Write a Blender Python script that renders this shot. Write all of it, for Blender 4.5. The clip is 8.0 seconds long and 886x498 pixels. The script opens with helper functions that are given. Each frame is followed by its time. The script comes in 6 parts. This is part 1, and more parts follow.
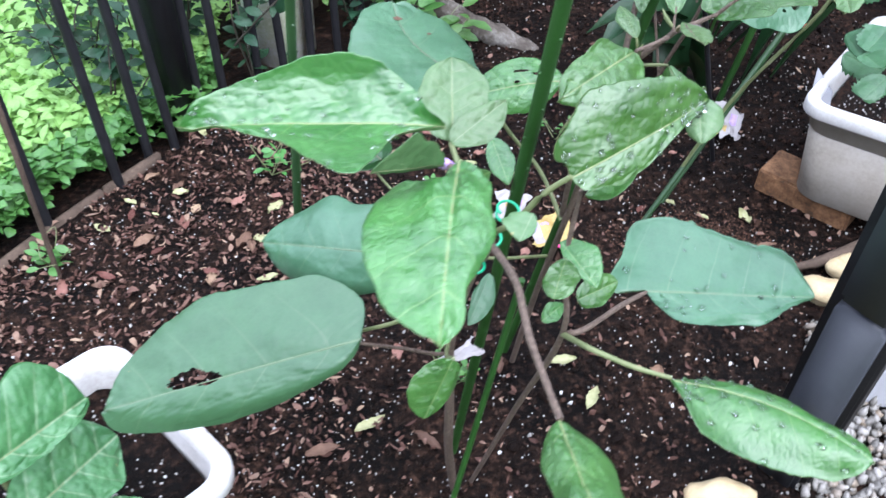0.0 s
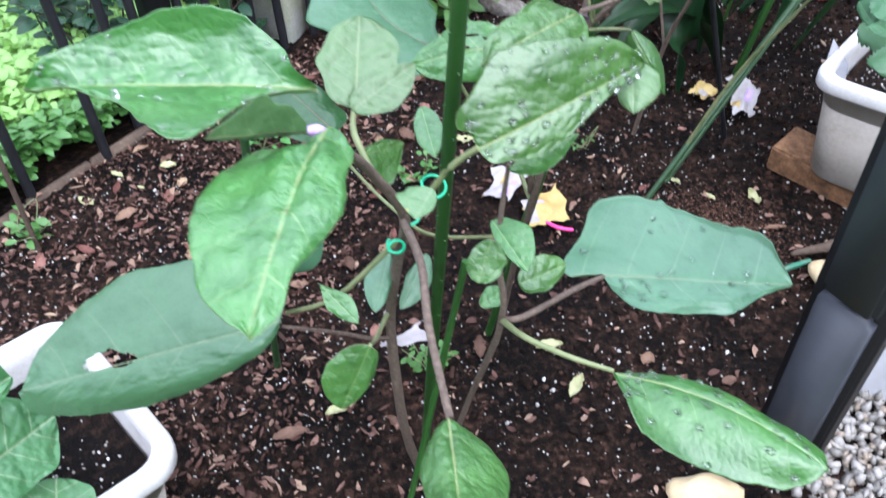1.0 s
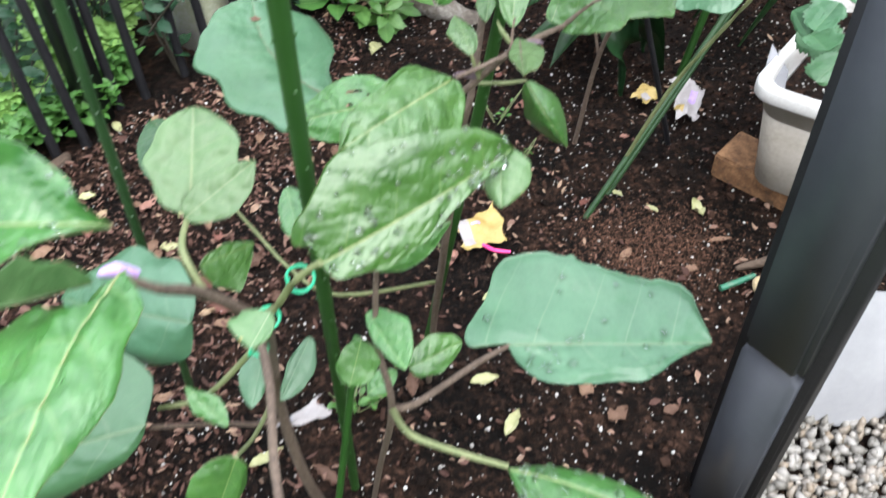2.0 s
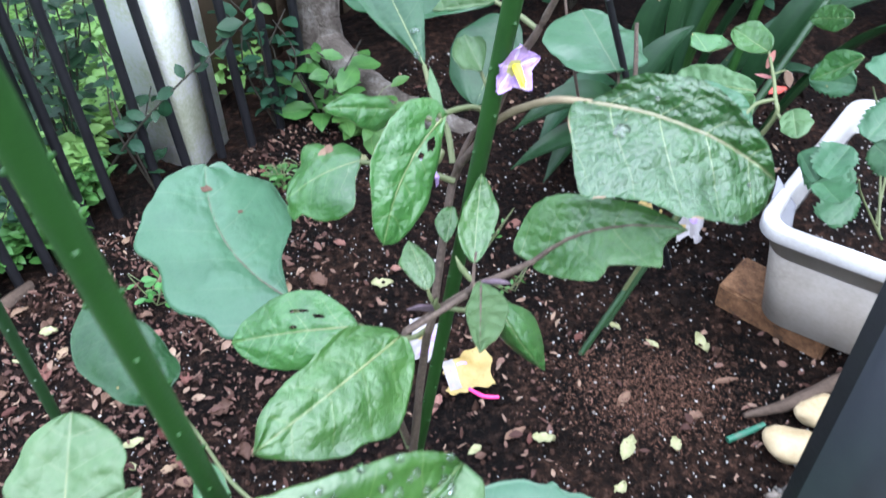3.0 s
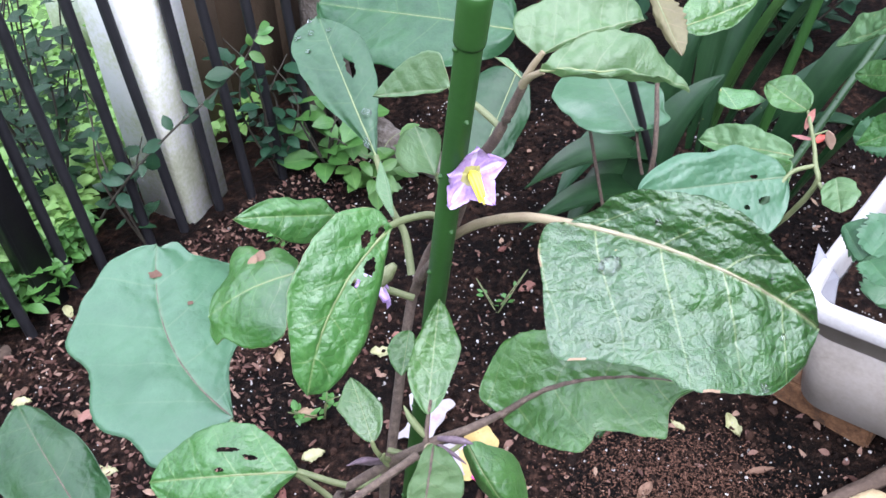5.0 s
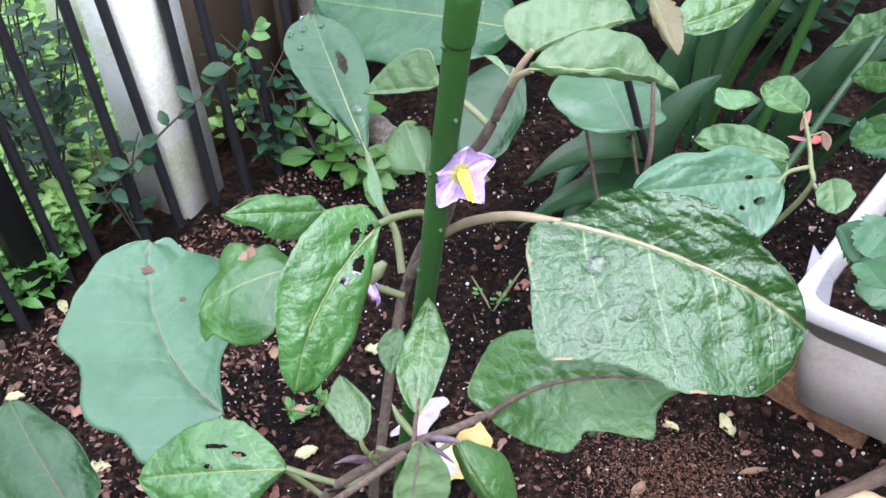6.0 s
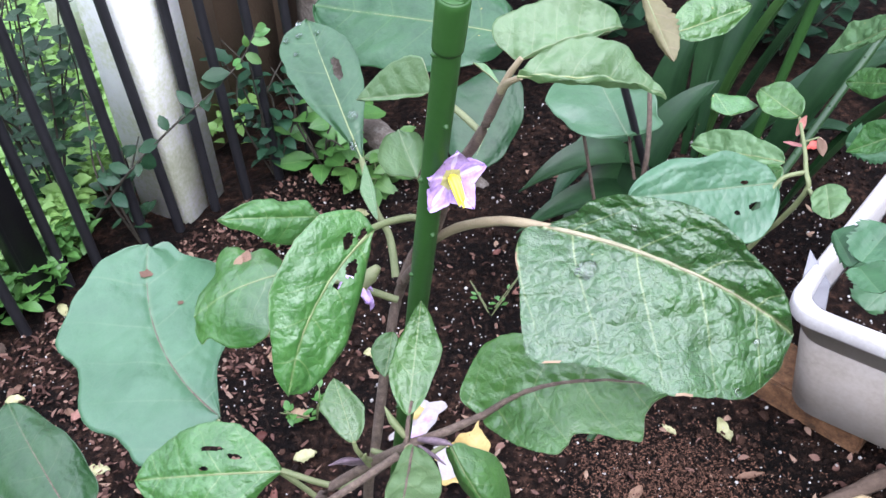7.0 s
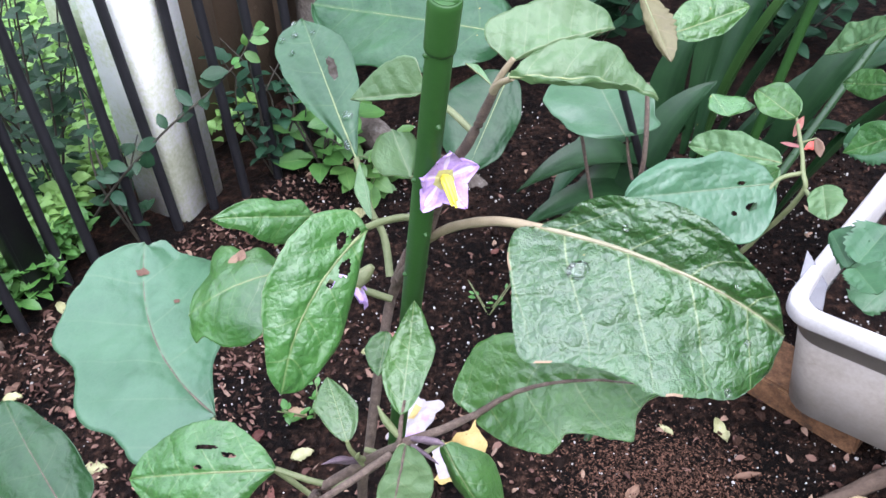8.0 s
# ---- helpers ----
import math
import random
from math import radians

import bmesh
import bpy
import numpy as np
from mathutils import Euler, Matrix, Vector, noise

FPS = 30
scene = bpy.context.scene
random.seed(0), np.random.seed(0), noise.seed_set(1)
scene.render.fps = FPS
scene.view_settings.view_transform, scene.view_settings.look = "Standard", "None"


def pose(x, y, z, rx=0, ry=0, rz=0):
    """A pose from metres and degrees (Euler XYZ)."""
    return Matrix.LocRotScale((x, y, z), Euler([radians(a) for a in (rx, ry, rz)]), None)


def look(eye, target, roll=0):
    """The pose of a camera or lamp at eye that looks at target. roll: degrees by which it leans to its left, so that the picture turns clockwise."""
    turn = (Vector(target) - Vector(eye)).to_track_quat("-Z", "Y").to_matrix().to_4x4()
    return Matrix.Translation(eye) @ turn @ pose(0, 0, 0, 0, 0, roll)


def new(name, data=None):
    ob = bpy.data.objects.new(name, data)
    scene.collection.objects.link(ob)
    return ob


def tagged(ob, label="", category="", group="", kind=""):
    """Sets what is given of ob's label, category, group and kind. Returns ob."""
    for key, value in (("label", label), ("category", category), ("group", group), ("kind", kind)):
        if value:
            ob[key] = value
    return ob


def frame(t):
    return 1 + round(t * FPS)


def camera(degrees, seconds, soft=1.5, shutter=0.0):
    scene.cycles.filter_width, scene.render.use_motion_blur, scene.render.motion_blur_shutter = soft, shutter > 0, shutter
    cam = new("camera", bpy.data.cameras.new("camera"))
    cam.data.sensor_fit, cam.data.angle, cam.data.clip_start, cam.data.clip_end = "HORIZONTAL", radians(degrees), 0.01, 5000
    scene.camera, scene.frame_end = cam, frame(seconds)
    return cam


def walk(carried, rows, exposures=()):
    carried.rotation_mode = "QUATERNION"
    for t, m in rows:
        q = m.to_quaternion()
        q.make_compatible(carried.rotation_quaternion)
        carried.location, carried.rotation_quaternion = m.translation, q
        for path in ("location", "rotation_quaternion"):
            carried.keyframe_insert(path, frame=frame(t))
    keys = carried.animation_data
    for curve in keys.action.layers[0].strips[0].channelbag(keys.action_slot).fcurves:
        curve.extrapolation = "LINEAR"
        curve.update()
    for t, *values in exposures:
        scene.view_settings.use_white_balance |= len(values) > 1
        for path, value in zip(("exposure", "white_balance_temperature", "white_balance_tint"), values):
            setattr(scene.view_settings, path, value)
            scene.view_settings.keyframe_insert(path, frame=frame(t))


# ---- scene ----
cam = camera(52.0, 8.0, shutter=0.5)
PATH = [
    (0, (0.187, 0.215, 1.291), (0.096, 1.663, -0.086), 2.8),
    (0.5, (0.248, 0.265, 1.269), (0.11, 1.707, -0.11), 2.7),
    (0.6, (0.258, 0.264, 1.263), (0.1, 1.7, -0.12), 2.1),
    (1, (0.297, 0.279, 1.246), (0.109, 1.681, -0.168), 0.8),
    (1.2, (0.319, 0.278, 1.238), (0.128, 1.656, -0.198), 0.6),
    (2.3, (0.376, 0.494, 1.279), (0.259, 1.863, -0.174), -0.2),
    (2.5, (0.371, 0.545, 1.288), (0.261, 1.939, -0.142), 0.0),
    (3, (0.395, 0.614, 1.294), (0.23, 2.057, -0.082), -0.8),
    (3.5, (0.423, 0.677, 1.287), (0.2, 2.154, -0.044), -2.0),
    (4, (0.435, 0.74, 1.26), (0.194, 2.23, -0.052), -2.7),
    (4.5, (0.429, 0.766, 1.246), (0.186, 2.249, -0.074), -2.6),
    (6, (0.434, 0.773, 1.243), (0.195, 2.246, -0.088), -1.7),
    (6.5, (0.439, 0.768, 1.246), (0.199, 2.246, -0.08), -1.8),
    (7, (0.44, 0.769, 1.247), (0.197, 2.249, -0.077), -1.7),
    (7.5, (0.442, 0.769, 1.246), (0.2, 2.249, -0.078), -1.6),
    (8, (0.444, 0.769, 1.248), (0.201, 2.247, -0.077), -1.5),
]
EXPOSURE = [(0.0, 2.47, 6250, 4.5), (1.2, 2.47, 6250, 4.5), (2.3, 2.50, 7350, -2.0), (2.75, 2.50, 7250, -2.0), (3.0, 2.47, 6050, 3.0), (3.5, 2.50, 6100, 6.0), (4.0, 2.52, 6200, 10.0), (4.5, 2.52, 6280, 11.0), (6.0, 2.46, 6450, 10.5), (8.0, 2.46, 6450, 10.5)]
walk(cam, [(t, look(eye, target, roll)) for t, eye, target, roll in PATH], EXPOSURE)
SKY, SUN, CLOUD = 0.11, 1.2, 0.85

# ---- light: bright overcast sky over a garden bed ----
world = bpy.data.worlds.new("overcast_sky")
scene.world = world
world.use_nodes = True
wn = world.node_tree.nodes
sky = wn.new("ShaderNodeTexSky")
sky.sky_type = "NISHITA"
sky.sun_disc = False
sky.sun_elevation, sky.sun_rotation = radians(57), radians(150)
sky.dust_density, sky.air_density = 2.5, 1.0
clouds = wn.new("ShaderNodeMix")
clouds.data_type = "RGBA"
clouds.inputs[0].default_value = CLOUD
# an overcast sky is about three times as bright overhead as at the horizon
up_way = wn.new("ShaderNodeTexCoord")
split = wn.new("ShaderNodeSeparateXYZ")
world.node_tree.links.new(up_way.outputs["Generated"], split.inputs["Vector"])
rise_up = wn.new("ShaderNodeMapRange")
rise_up.inputs["To Min"].default_value, rise_up.inputs["To Max"].default_value = 0.45, 1.42
world.node_tree.links.new(split.outputs["Z"], rise_up.inputs["Value"])
vault = wn.new("ShaderNodeMix")
vault.data_type, vault.blend_type = "RGBA", "MULTIPLY"
vault.inputs[0].default_value = 1.0
vault.inputs[6].default_value = (8.2, 8.5, 11.0, 1)
world.node_tree.links.new(rise_up.outputs["Result"], vault.inputs[7])
world.node_tree.links.new(vault.outputs[2], clouds.inputs[7])
world.node_tree.links.new(sky.outputs["Color"], clouds.inputs[6])
world.node_tree.links.new(clouds.outputs[2], wn["Background"].inputs["Color"])
wn["Background"].inputs["Strength"].default_value = SKY
sun_data = bpy.data.lights.new("sun", "SUN")
sun_data.energy, sun_data.angle, sun_data.color = SUN, radians(60), (0.96, 0.97, 1.08)
sun = new("sun", sun_data)
sun.matrix_world = look((1.6, -1.6, 5.4), (0.0, 1.2, 0.4))


# ---- materials ----
def mat(name):
    m = bpy.data.materials.new(name)
    m.use_nodes = True
    return m, m.node_tree.nodes, m.node_tree.links, m.node_tree.nodes["Principled BSDF"]


def noise_node(nodes, links, scale, detail=5.0, rough=0.6, space="Object", distort=0.0):
    co = nodes.new("ShaderNodeTexCoord")
    n = nodes.new("ShaderNodeTexNoise")
    n.inputs["Scale"].default_value, n.inputs["Detail"].default_value = scale, detail
    n.inputs["Roughness"].default_value, n.inputs["Distortion"].default_value = rough, distort
    links.new(co.outputs[space], n.inputs["Vector"])
    return n.outputs["Fac"]


def ramp(nodes, links, fac, stops):
    r = nodes.new("ShaderNodeValToRGB")
    while len(r.color_ramp.elements) < len(stops):
        r.color_ramp.elements.new(0.5)
    for e, (pos, col) in zip(r.color_ramp.elements, stops):
        e.position, e.color = pos, (*col, 1)
    links.new(fac, r.inputs["Fac"])
    return r.outputs["Color"]


def mix(nodes, links, fac, a, b, mode="MIX"):
    m = nodes.new("ShaderNodeMix")
    m.data_type, m.blend_type = "RGBA", mode
    for sock, val in ((m.inputs[0], fac), (m.inputs[6], a), (m.inputs[7], b)):
        if isinstance(val, (int, float)):
            sock.default_value = val
        elif isinstance(val, tuple):
            sock.default_value = (*val, 1)
        else:
            links.new(val, sock)
    return m.outputs[2]


def calc(nodes, links, op, a, b=0.0, clamp=False):
    m = nodes.new("ShaderNodeMath")
    m.operation, m.use_clamp = op, clamp
    for sock, val in ((m.inputs[0], a), (m.inputs[1], b)):
        if isinstance(val, (int, float)):
            sock.default_value = val
        else:
            links.new(val, sock)
    return m.outputs[0]


def bump(nodes, links, bsdf, height, strength, dist):
    b = nodes.new("ShaderNodeBump")
    b.inputs["Strength"].default_value, b.inputs["Distance"].default_value = strength, dist
    links.new(height, b.inputs["Height"])
    links.new(b.outputs["Normal"], bsdf.inputs["Normal"])
    return b


def spread(nodes, links, fac, lo, hi):
    m = nodes.new("ShaderNodeMapRange")
    m.inputs["To Min"].default_value, m.inputs["To Max"].default_value = lo, hi
    links.new(fac, m.inputs["Value"])
    return m.outputs["Result"]


def plain(name, stops, scale=20.0, rough=(0.5, 0.7), relief=0.3, dist=0.002, fine=160.0, metal=0.0, island=False, piece=False, spec=0.4):
    """A surface with colour drifting between stops, with fine grain and relief."""
    m, n, l, p = mat(name)
    big = noise_node(n, l, scale)
    small = noise_node(n, l, fine, 3.0)
    fac = calc(n, l, "ADD", calc(n, l, "MULTIPLY", big, 0.7), calc(n, l, "MULTIPLY", small, 0.3))
    if island or piece:
        if island:
            r = n.new("ShaderNodeNewGeometry").outputs["Random Per Island"]
        else:
            r = n.new("ShaderNodeObjectInfo").outputs["Random"]
        fac = calc(n, l, "ADD", calc(n, l, "MULTIPLY", fac, 0.4), calc(n, l, "MULTIPLY", r, 0.6))
    l.new(ramp(n, l, fac, stops), p.inputs["Base Color"])
    l.new(spread(n, l, small, *rough), p.inputs["Roughness"])
    p.inputs["Metallic"].default_value = metal
    p.inputs["Specular IOR Level"].default_value = spec
    if relief:
        bump(n, l, p, small, relief, dist)
    return m


def leaf_mat(name, dark, light, vein, rough, coat, vein_w=0.06, vein_amt=0.8, relief=0.25, lit=0.22, stain=(0.30, 0.22, 0.07), spec=0.5, drop=0.0012, grain=420.0, gloss=0.17):
    """A leaf blade: drifting green, paler net of veins along the uv layer 'vein', light through the blade."""
    m, n, l, p = mat(name)
    big = noise_node(n, l, 22.0, 5.0, 0.7)
    small = noise_node(n, l, grain, 4.0)
    col = mix(n, l, spread(n, l, big, -0.6, 1.6), dark, light)
    uv = n.new("ShaderNodeUVMap")
    uv.uv_map = "vein"
    sep = n.new("ShaderNodeSeparateXYZ")
    l.new(uv.outputs["UV"], sep.inputs["Vector"])
    frac = calc(n, l, "FRACT", sep.outputs["X"])
    away = calc(n, l, "ABSOLUTE", calc(n, l, "SUBTRACT", frac, 0.5))
    side = calc(n, l, "SUBTRACT", 1.0, calc(n, l, "DIVIDE", away, vein_w), True)
    fade = calc(n, l, "SUBTRACT", 1.15, sep.outputs["Y"], True)
    side = calc(n, l, "MULTIPLY", side, fade)
    mid = calc(n, l, "SUBTRACT", 1.0, calc(n, l, "DIVIDE", sep.outputs["Y"], 0.038), True)
    veins = calc(n, l, "MAXIMUM", calc(n, l, "MULTIPLY", side, 0.75), mid)
    co = n.new("ShaderNodeTexCoord")
    net = n.new("ShaderNodeTexVoronoi")
    net.feature = "DISTANCE_TO_EDGE"
    net.inputs["Scale"].default_value = 150.0
    l.new(co.outputs["Object"], net.inputs["Vector"])
    fine = calc(n, l, "SUBTRACT", 1.0, calc(n, l, "MULTIPLY", net.outputs["Distance"], 7.0), True)
    col = mix(n, l, calc(n, l, "MULTIPLY", fine, 0.06), col, vein)
    col = mix(n, l, calc(n, l, "MULTIPLY", veins, vein_amt), col, vein)
    blot = noise_node(n, l, 55.0, 2.0)
    spot = calc(n, l, "MULTIPLY", calc(n, l, "GREATER_THAN", blot, 0.77), 0.5)
    col = mix(n, l, spot, col, stain)
    tint = n.new("ShaderNodeObjectInfo").outputs["Random"]
    hsv = n.new("ShaderNodeHueSaturation")
    l.new(spread(n, l, tint, 0.485, 0.512), hsv.inputs["Hue"])
    l.new(spread(n, l, tint, 0.85, 1.15), hsv.inputs["Value"])
    l.new(col, hsv.inputs["Color"])
    col = hsv.outputs["Color"]
    l.new(col, p.inputs["Base Color"])
    l.new(spread(n, l, big, rough - 0.08, rough + 0.10), p.inputs["Roughness"])
    p.inputs["Specular IOR Level"].default_value = spec
    p.inputs["Coat Weight"].default_value, p.inputs["Coat Roughness"].default_value, p.inputs["Coat IOR"].default_value = coat, gloss, 1.5
    height = calc(n, l, "SUBTRACT", calc(n, l, "ADD", calc(n, l, "MULTIPLY", small, 0.7), calc(n, l, "MULTIPLY", net.outputs["Distance"], 1.1)), calc(n, l, "MULTIPLY", veins, 0.12))
    b = bump(n, l, p, height, relief, drop)
    l.new(b.outputs["Normal"], p.inputs["Coat Normal"])
    through_light = n.new("ShaderNodeBsdfTranslucent")
    l.new(mix(n, l, 1.0, col, (1.0, 1.0, 0.7), "MULTIPLY"), through_light.inputs["Color"])
    l.new(b.outputs["Normal"], through_light.inputs["Normal"])
    add = n.new("ShaderNodeMixShader")
    add.inputs["Fac"].default_value = lit
    l.new(p.outputs["BSDF"], add.inputs[1])
    l.new(through_light.outputs["BSDF"], add.inputs[2])
    l.new(add.outputs["Shader"], n["Material Output"].inputs["Surface"])
    return m


def soil_mat():
    """Damp garden soil: near-black brown drifting into reddish brown, darkest where its relief sinks, with fine crumbs
    and a faint damp sheen.
    """
    m, n, l, p = mat("soil")
    drift = noise_node(n, l, 5.0, 6.0, 0.62)
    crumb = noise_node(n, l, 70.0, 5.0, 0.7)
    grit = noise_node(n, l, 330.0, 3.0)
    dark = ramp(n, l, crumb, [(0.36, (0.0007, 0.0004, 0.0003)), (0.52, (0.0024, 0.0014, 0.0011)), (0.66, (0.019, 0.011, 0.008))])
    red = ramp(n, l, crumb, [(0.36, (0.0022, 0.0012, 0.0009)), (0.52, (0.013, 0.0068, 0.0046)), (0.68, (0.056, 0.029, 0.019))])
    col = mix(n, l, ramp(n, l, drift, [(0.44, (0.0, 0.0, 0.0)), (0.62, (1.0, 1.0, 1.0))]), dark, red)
    fleck = calc(n, l, "GREATER_THAN", grit, 0.70)
    col = mix(n, l, calc(n, l, "MULTIPLY", fleck, 0.5), col, (0.16, 0.12, 0.09))
    l.new(col, p.inputs["Base Color"])
    l.new(spread(n, l, crumb, 0.45, 0.95), p.inputs["Roughness"])
    p.inputs["Specular IOR Level"].default_value = 0.07
    bump(n, l, p, calc(n, l, "ADD", crumb, calc(n, l, "MULTIPLY", grit, 0.35)), 1.0, 0.012)
    return m


LEAF = {
    "crinkly": leaf_mat("leaf_wet_green", (0.004, 0.030, 0.002), (0.020, 0.076, 0.008), (0.19, 0.23, 0.10), 0.42, 1.0, relief=1.0, lit=0.20, spec=0.5, vein_w=0.030, vein_amt=0.8, grain=520.0, drop=0.0015, gloss=0.10),
    "smooth": leaf_mat("leaf_green", (0.016, 0.068, 0.012), (0.048, 0.140, 0.028), (0.15, 0.21, 0.08), 0.42, 0.6, relief=0.9, lit=0.22, spec=0.4, vein_w=0.035, vein_amt=0.6, grain=520.0, drop=0.0010),
    "blue": leaf_mat("leaf_blue_green", (0.028, 0.080, 0.038), (0.046, 0.114, 0.056), (0.10, 0.15, 0.085), 0.46, 0.3, vein_w=0.035, vein_amt=0.5, relief=0.22, lit=0.22, spec=0.4),
    "pale": leaf_mat("leaf_young_pale", (0.036, 0.090, 0.027), (0.076, 0.145, 0.054), (0.17, 0.205, 0.11), 0.5, 0.25, relief=0.8, lit=0.26, spec=0.4, vein_w=0.035, vein_amt=0.5, grain=600.0, drop=0.0006),
    "brassica": leaf_mat("leaf_cabbage", (0.028, 0.105, 0.036), (0.058, 0.170, 0.060), (0.22, 0.30, 0.18), 0.40, 0.2, lit=0.28),
    "strawb": leaf_mat("leaf_strawberry", (0.016, 0.060, 0.024), (0.034, 0.105, 0.042), (0.075, 0.14, 0.060), 0.50, 0.05, vein_w=0.05, vein_amt=0.5),
    "strap": leaf_mat("leaf_strap", (0.0055, 0.022, 0.008), (0.013, 0.042, 0.015), (0.026, 0.066, 0.026), 0.40, 0.0, vein_w=0.3, vein_amt=0.3, spec=0.25, lit=0.12),
    "strap_light": leaf_mat("leaf_strap_light", (0.013, 0.048, 0.008), (0.028, 0.080, 0.016), (0.055, 0.12, 0.035), 0.38, 0.15, vein_w=0.3, vein_amt=0.3),
    "shrub": leaf_mat("leaf_shrub", (0.006, 0.026, 0.012), (0.016, 0.050, 0.022), (0.030, 0.066, 0.032), 0.5, 0.0, vein_amt=0.3, spec=0.25),
    "wet": leaf_mat("leaf_rain_wet", (0.011, 0.058, 0.007), (0.038, 0.118, 0.021), (0.14, 0.21, 0.075), 0.40, 0.5, relief=0.8, lit=0.22, spec=0.45, vein_w=0.03, vein_amt=0.4, grain=240.0, drop=0.0006, gloss=0.22),
    "deep": leaf_mat("leaf_deep_green", (0.009, 0.038, 0.013), (0.021, 0.066, 0.022), (0.06, 0.10, 0.04), 0.45, 0.30, vein_w=0.03, vein_amt=0.5, relief=0.35, lit=0.15, spec=0.25, grain=120.0),
    "dry": leaf_mat("leaf_withered", (0.070, 0.056, 0.024), (0.135, 0.130, 0.054), (0.17, 0.14, 0.07), 0.6, 0.0, lit=0.3),
    "coral": leaf_mat("leaf_coral", (0.22, 0.070, 0.055), (0.34, 0.15, 0.115), (0.36, 0.20, 0.15), 0.5, 0.0, lit=0.25),
    "blush": leaf_mat("leaf_blush", (0.30, 0.17, 0.12), (0.40, 0.29, 0.21), (0.38, 0.28, 0.21), 0.5, 0.0, lit=0.25),
    "seedling": leaf_mat("leaf_seedling_and_weed_shade", (0.026, 0.100, 0.018), (0.066, 0.180, 0.036), (0.13, 0.24, 0.07), 0.5, 0.0, vein_amt=0.4, lit=0.3),
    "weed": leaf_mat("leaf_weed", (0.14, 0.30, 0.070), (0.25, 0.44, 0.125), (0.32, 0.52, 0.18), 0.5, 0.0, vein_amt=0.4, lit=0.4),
}
UNDER = {k: LEAF[k] for k in LEAF}
UNDER["wet"] = UNDER["crinkly"] = UNDER["smooth"] = leaf_mat("leaf_underside", (0.060, 0.135, 0.036), (0.090, 0.185, 0.052), (0.165, 0.205, 0.112), 0.6, 0.0)
MIDRIB = plain("leaf_midrib", [(0.25, (0.08, 0.112, 0.04)), (0.6, (0.136, 0.16, 0.068)), (0.8, (0.176, 0.18, 0.096))], 50, (0.45, 0.6), 0.2, 0.0006, 800)
MIDRIB_BLUE = plain("leaf_midrib_purple", [(0.25, (0.060, 0.105, 0.055)), (0.6, (0.085, 0.12, 0.065)), (0.8, (0.10, 0.11, 0.07))], 50, (0.45, 0.6), 0.2, 0.0006, 800)
MARGIN = plain("leaf_margin", [(0.25, (0.10, 0.11, 0.045)), (0.6, (0.17, 0.165, 0.085)), (0.8, (0.20, 0.16, 0.10))], 90, (0.5, 0.6), 0.2, 0.0006, 800)
RIB_PALE = plain("leaf_midrib_pale", [(0.25, (0.13, 0.13, 0.075)), (0.6, (0.19, 0.175, 0.11)), (0.8, (0.23, 0.21, 0.14))], 50, (0.45, 0.6), 0.2, 0.0006, 800)
CHIP = plain("bark_chip", [(0.15, (0.017, 0.00935, 0.0068)), (0.45, (0.0561, 0.02805, 0.02125)), (0.72, (0.1062, 0.0612, 0.04675)), (0.94, (0.204, 0.1573, 0.1148))], 60, (0.6, 0.9), 0.6, 0.002, 300, island=True, spec=0.1)
STEM = plain("stem_purple_brown", [(0.28, (0.034, 0.021, 0.017)), (0.5, (0.080, 0.055, 0.041)), (0.72, (0.150, 0.115, 0.082))], 240, (0.6, 0.8), 1.0, 0.0016, 1100)
STEM_GREEN = plain("stem_green", [(0.25, (0.060, 0.085, 0.030)), (0.6, (0.115, 0.130, 0.058)), (0.8, (0.16, 0.145, 0.085))], 50, (0.5, 0.7), 0.4, 0.001, 800)
STAKE = plain("stake_green_plastic", [(0.3, (0.010, 0.036, 0.007)), (0.6, (0.016, 0.054, 0.010)), (0.85, (0.028, 0.076, 0.018))], 14, (0.42, 0.55), 0.12, 0.001, 300, spec=0.25)
STAKE_DARK = plain("stake_dark_green", [(0.3, (0.0077, 0.0266, 0.0077)), (0.7, (0.0154, 0.042, 0.0133))], 14, (0.35, 0.5), 0.12, 0.001, 300)
BLACK = plain("black_paint", [(0.3, (0.006, 0.006, 0.007)), (0.7, (0.012, 0.012, 0.014)), (0.9, (0.04, 0.037, 0.033))], 22, (0.42, 0.6), 0.2, 0.001, 260, spec=0.25)
PLASTIC_BLACK = plain("black_plastic", [(0.3, (0.022, 0.024, 0.031)), (0.7, (0.038, 0.041, 0.050)), (0.9, (0.06, 0.06, 0.065))], 12, (0.48, 0.62), 0.10, 0.001, 500)
SOIL = soil_mat()
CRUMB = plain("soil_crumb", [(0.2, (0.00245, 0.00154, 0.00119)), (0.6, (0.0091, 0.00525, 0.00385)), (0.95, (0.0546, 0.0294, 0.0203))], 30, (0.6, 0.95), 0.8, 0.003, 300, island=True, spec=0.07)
PERLITE = plain("perlite", [(0.1, (0.085, 0.0765, 0.068)), (0.6, (0.238, 0.2253, 0.2125)), (0.95, (0.493, 0.4845, 0.4675))], 40, (0.7, 0.9), 0.4, 0.001, 500, island=True)
LITTER = plain("dry_leaf", [(0.15, (0.0238, 0.01105, 0.0085)), (0.40, (0.0561, 0.0289, 0.02295)), (0.58, (0.1148, 0.0663, 0.051)), (0.78, (0.187, 0.1275, 0.08925)), (0.95, (0.34, 0.2805, 0.187))], 60, (0.5, 0.8), 0.5, 0.002, 300, island=True, spec=0.1)
DRY_GREEN = plain("withered_leaf", [(0.2, (0.1395, 0.1395, 0.05115)), (0.5, (0.2139, 0.2139, 0.107)), (0.8, (0.279, 0.2604, 0.1674))], 80, (0.5, 0.8), 0.5, 0.002, 300)
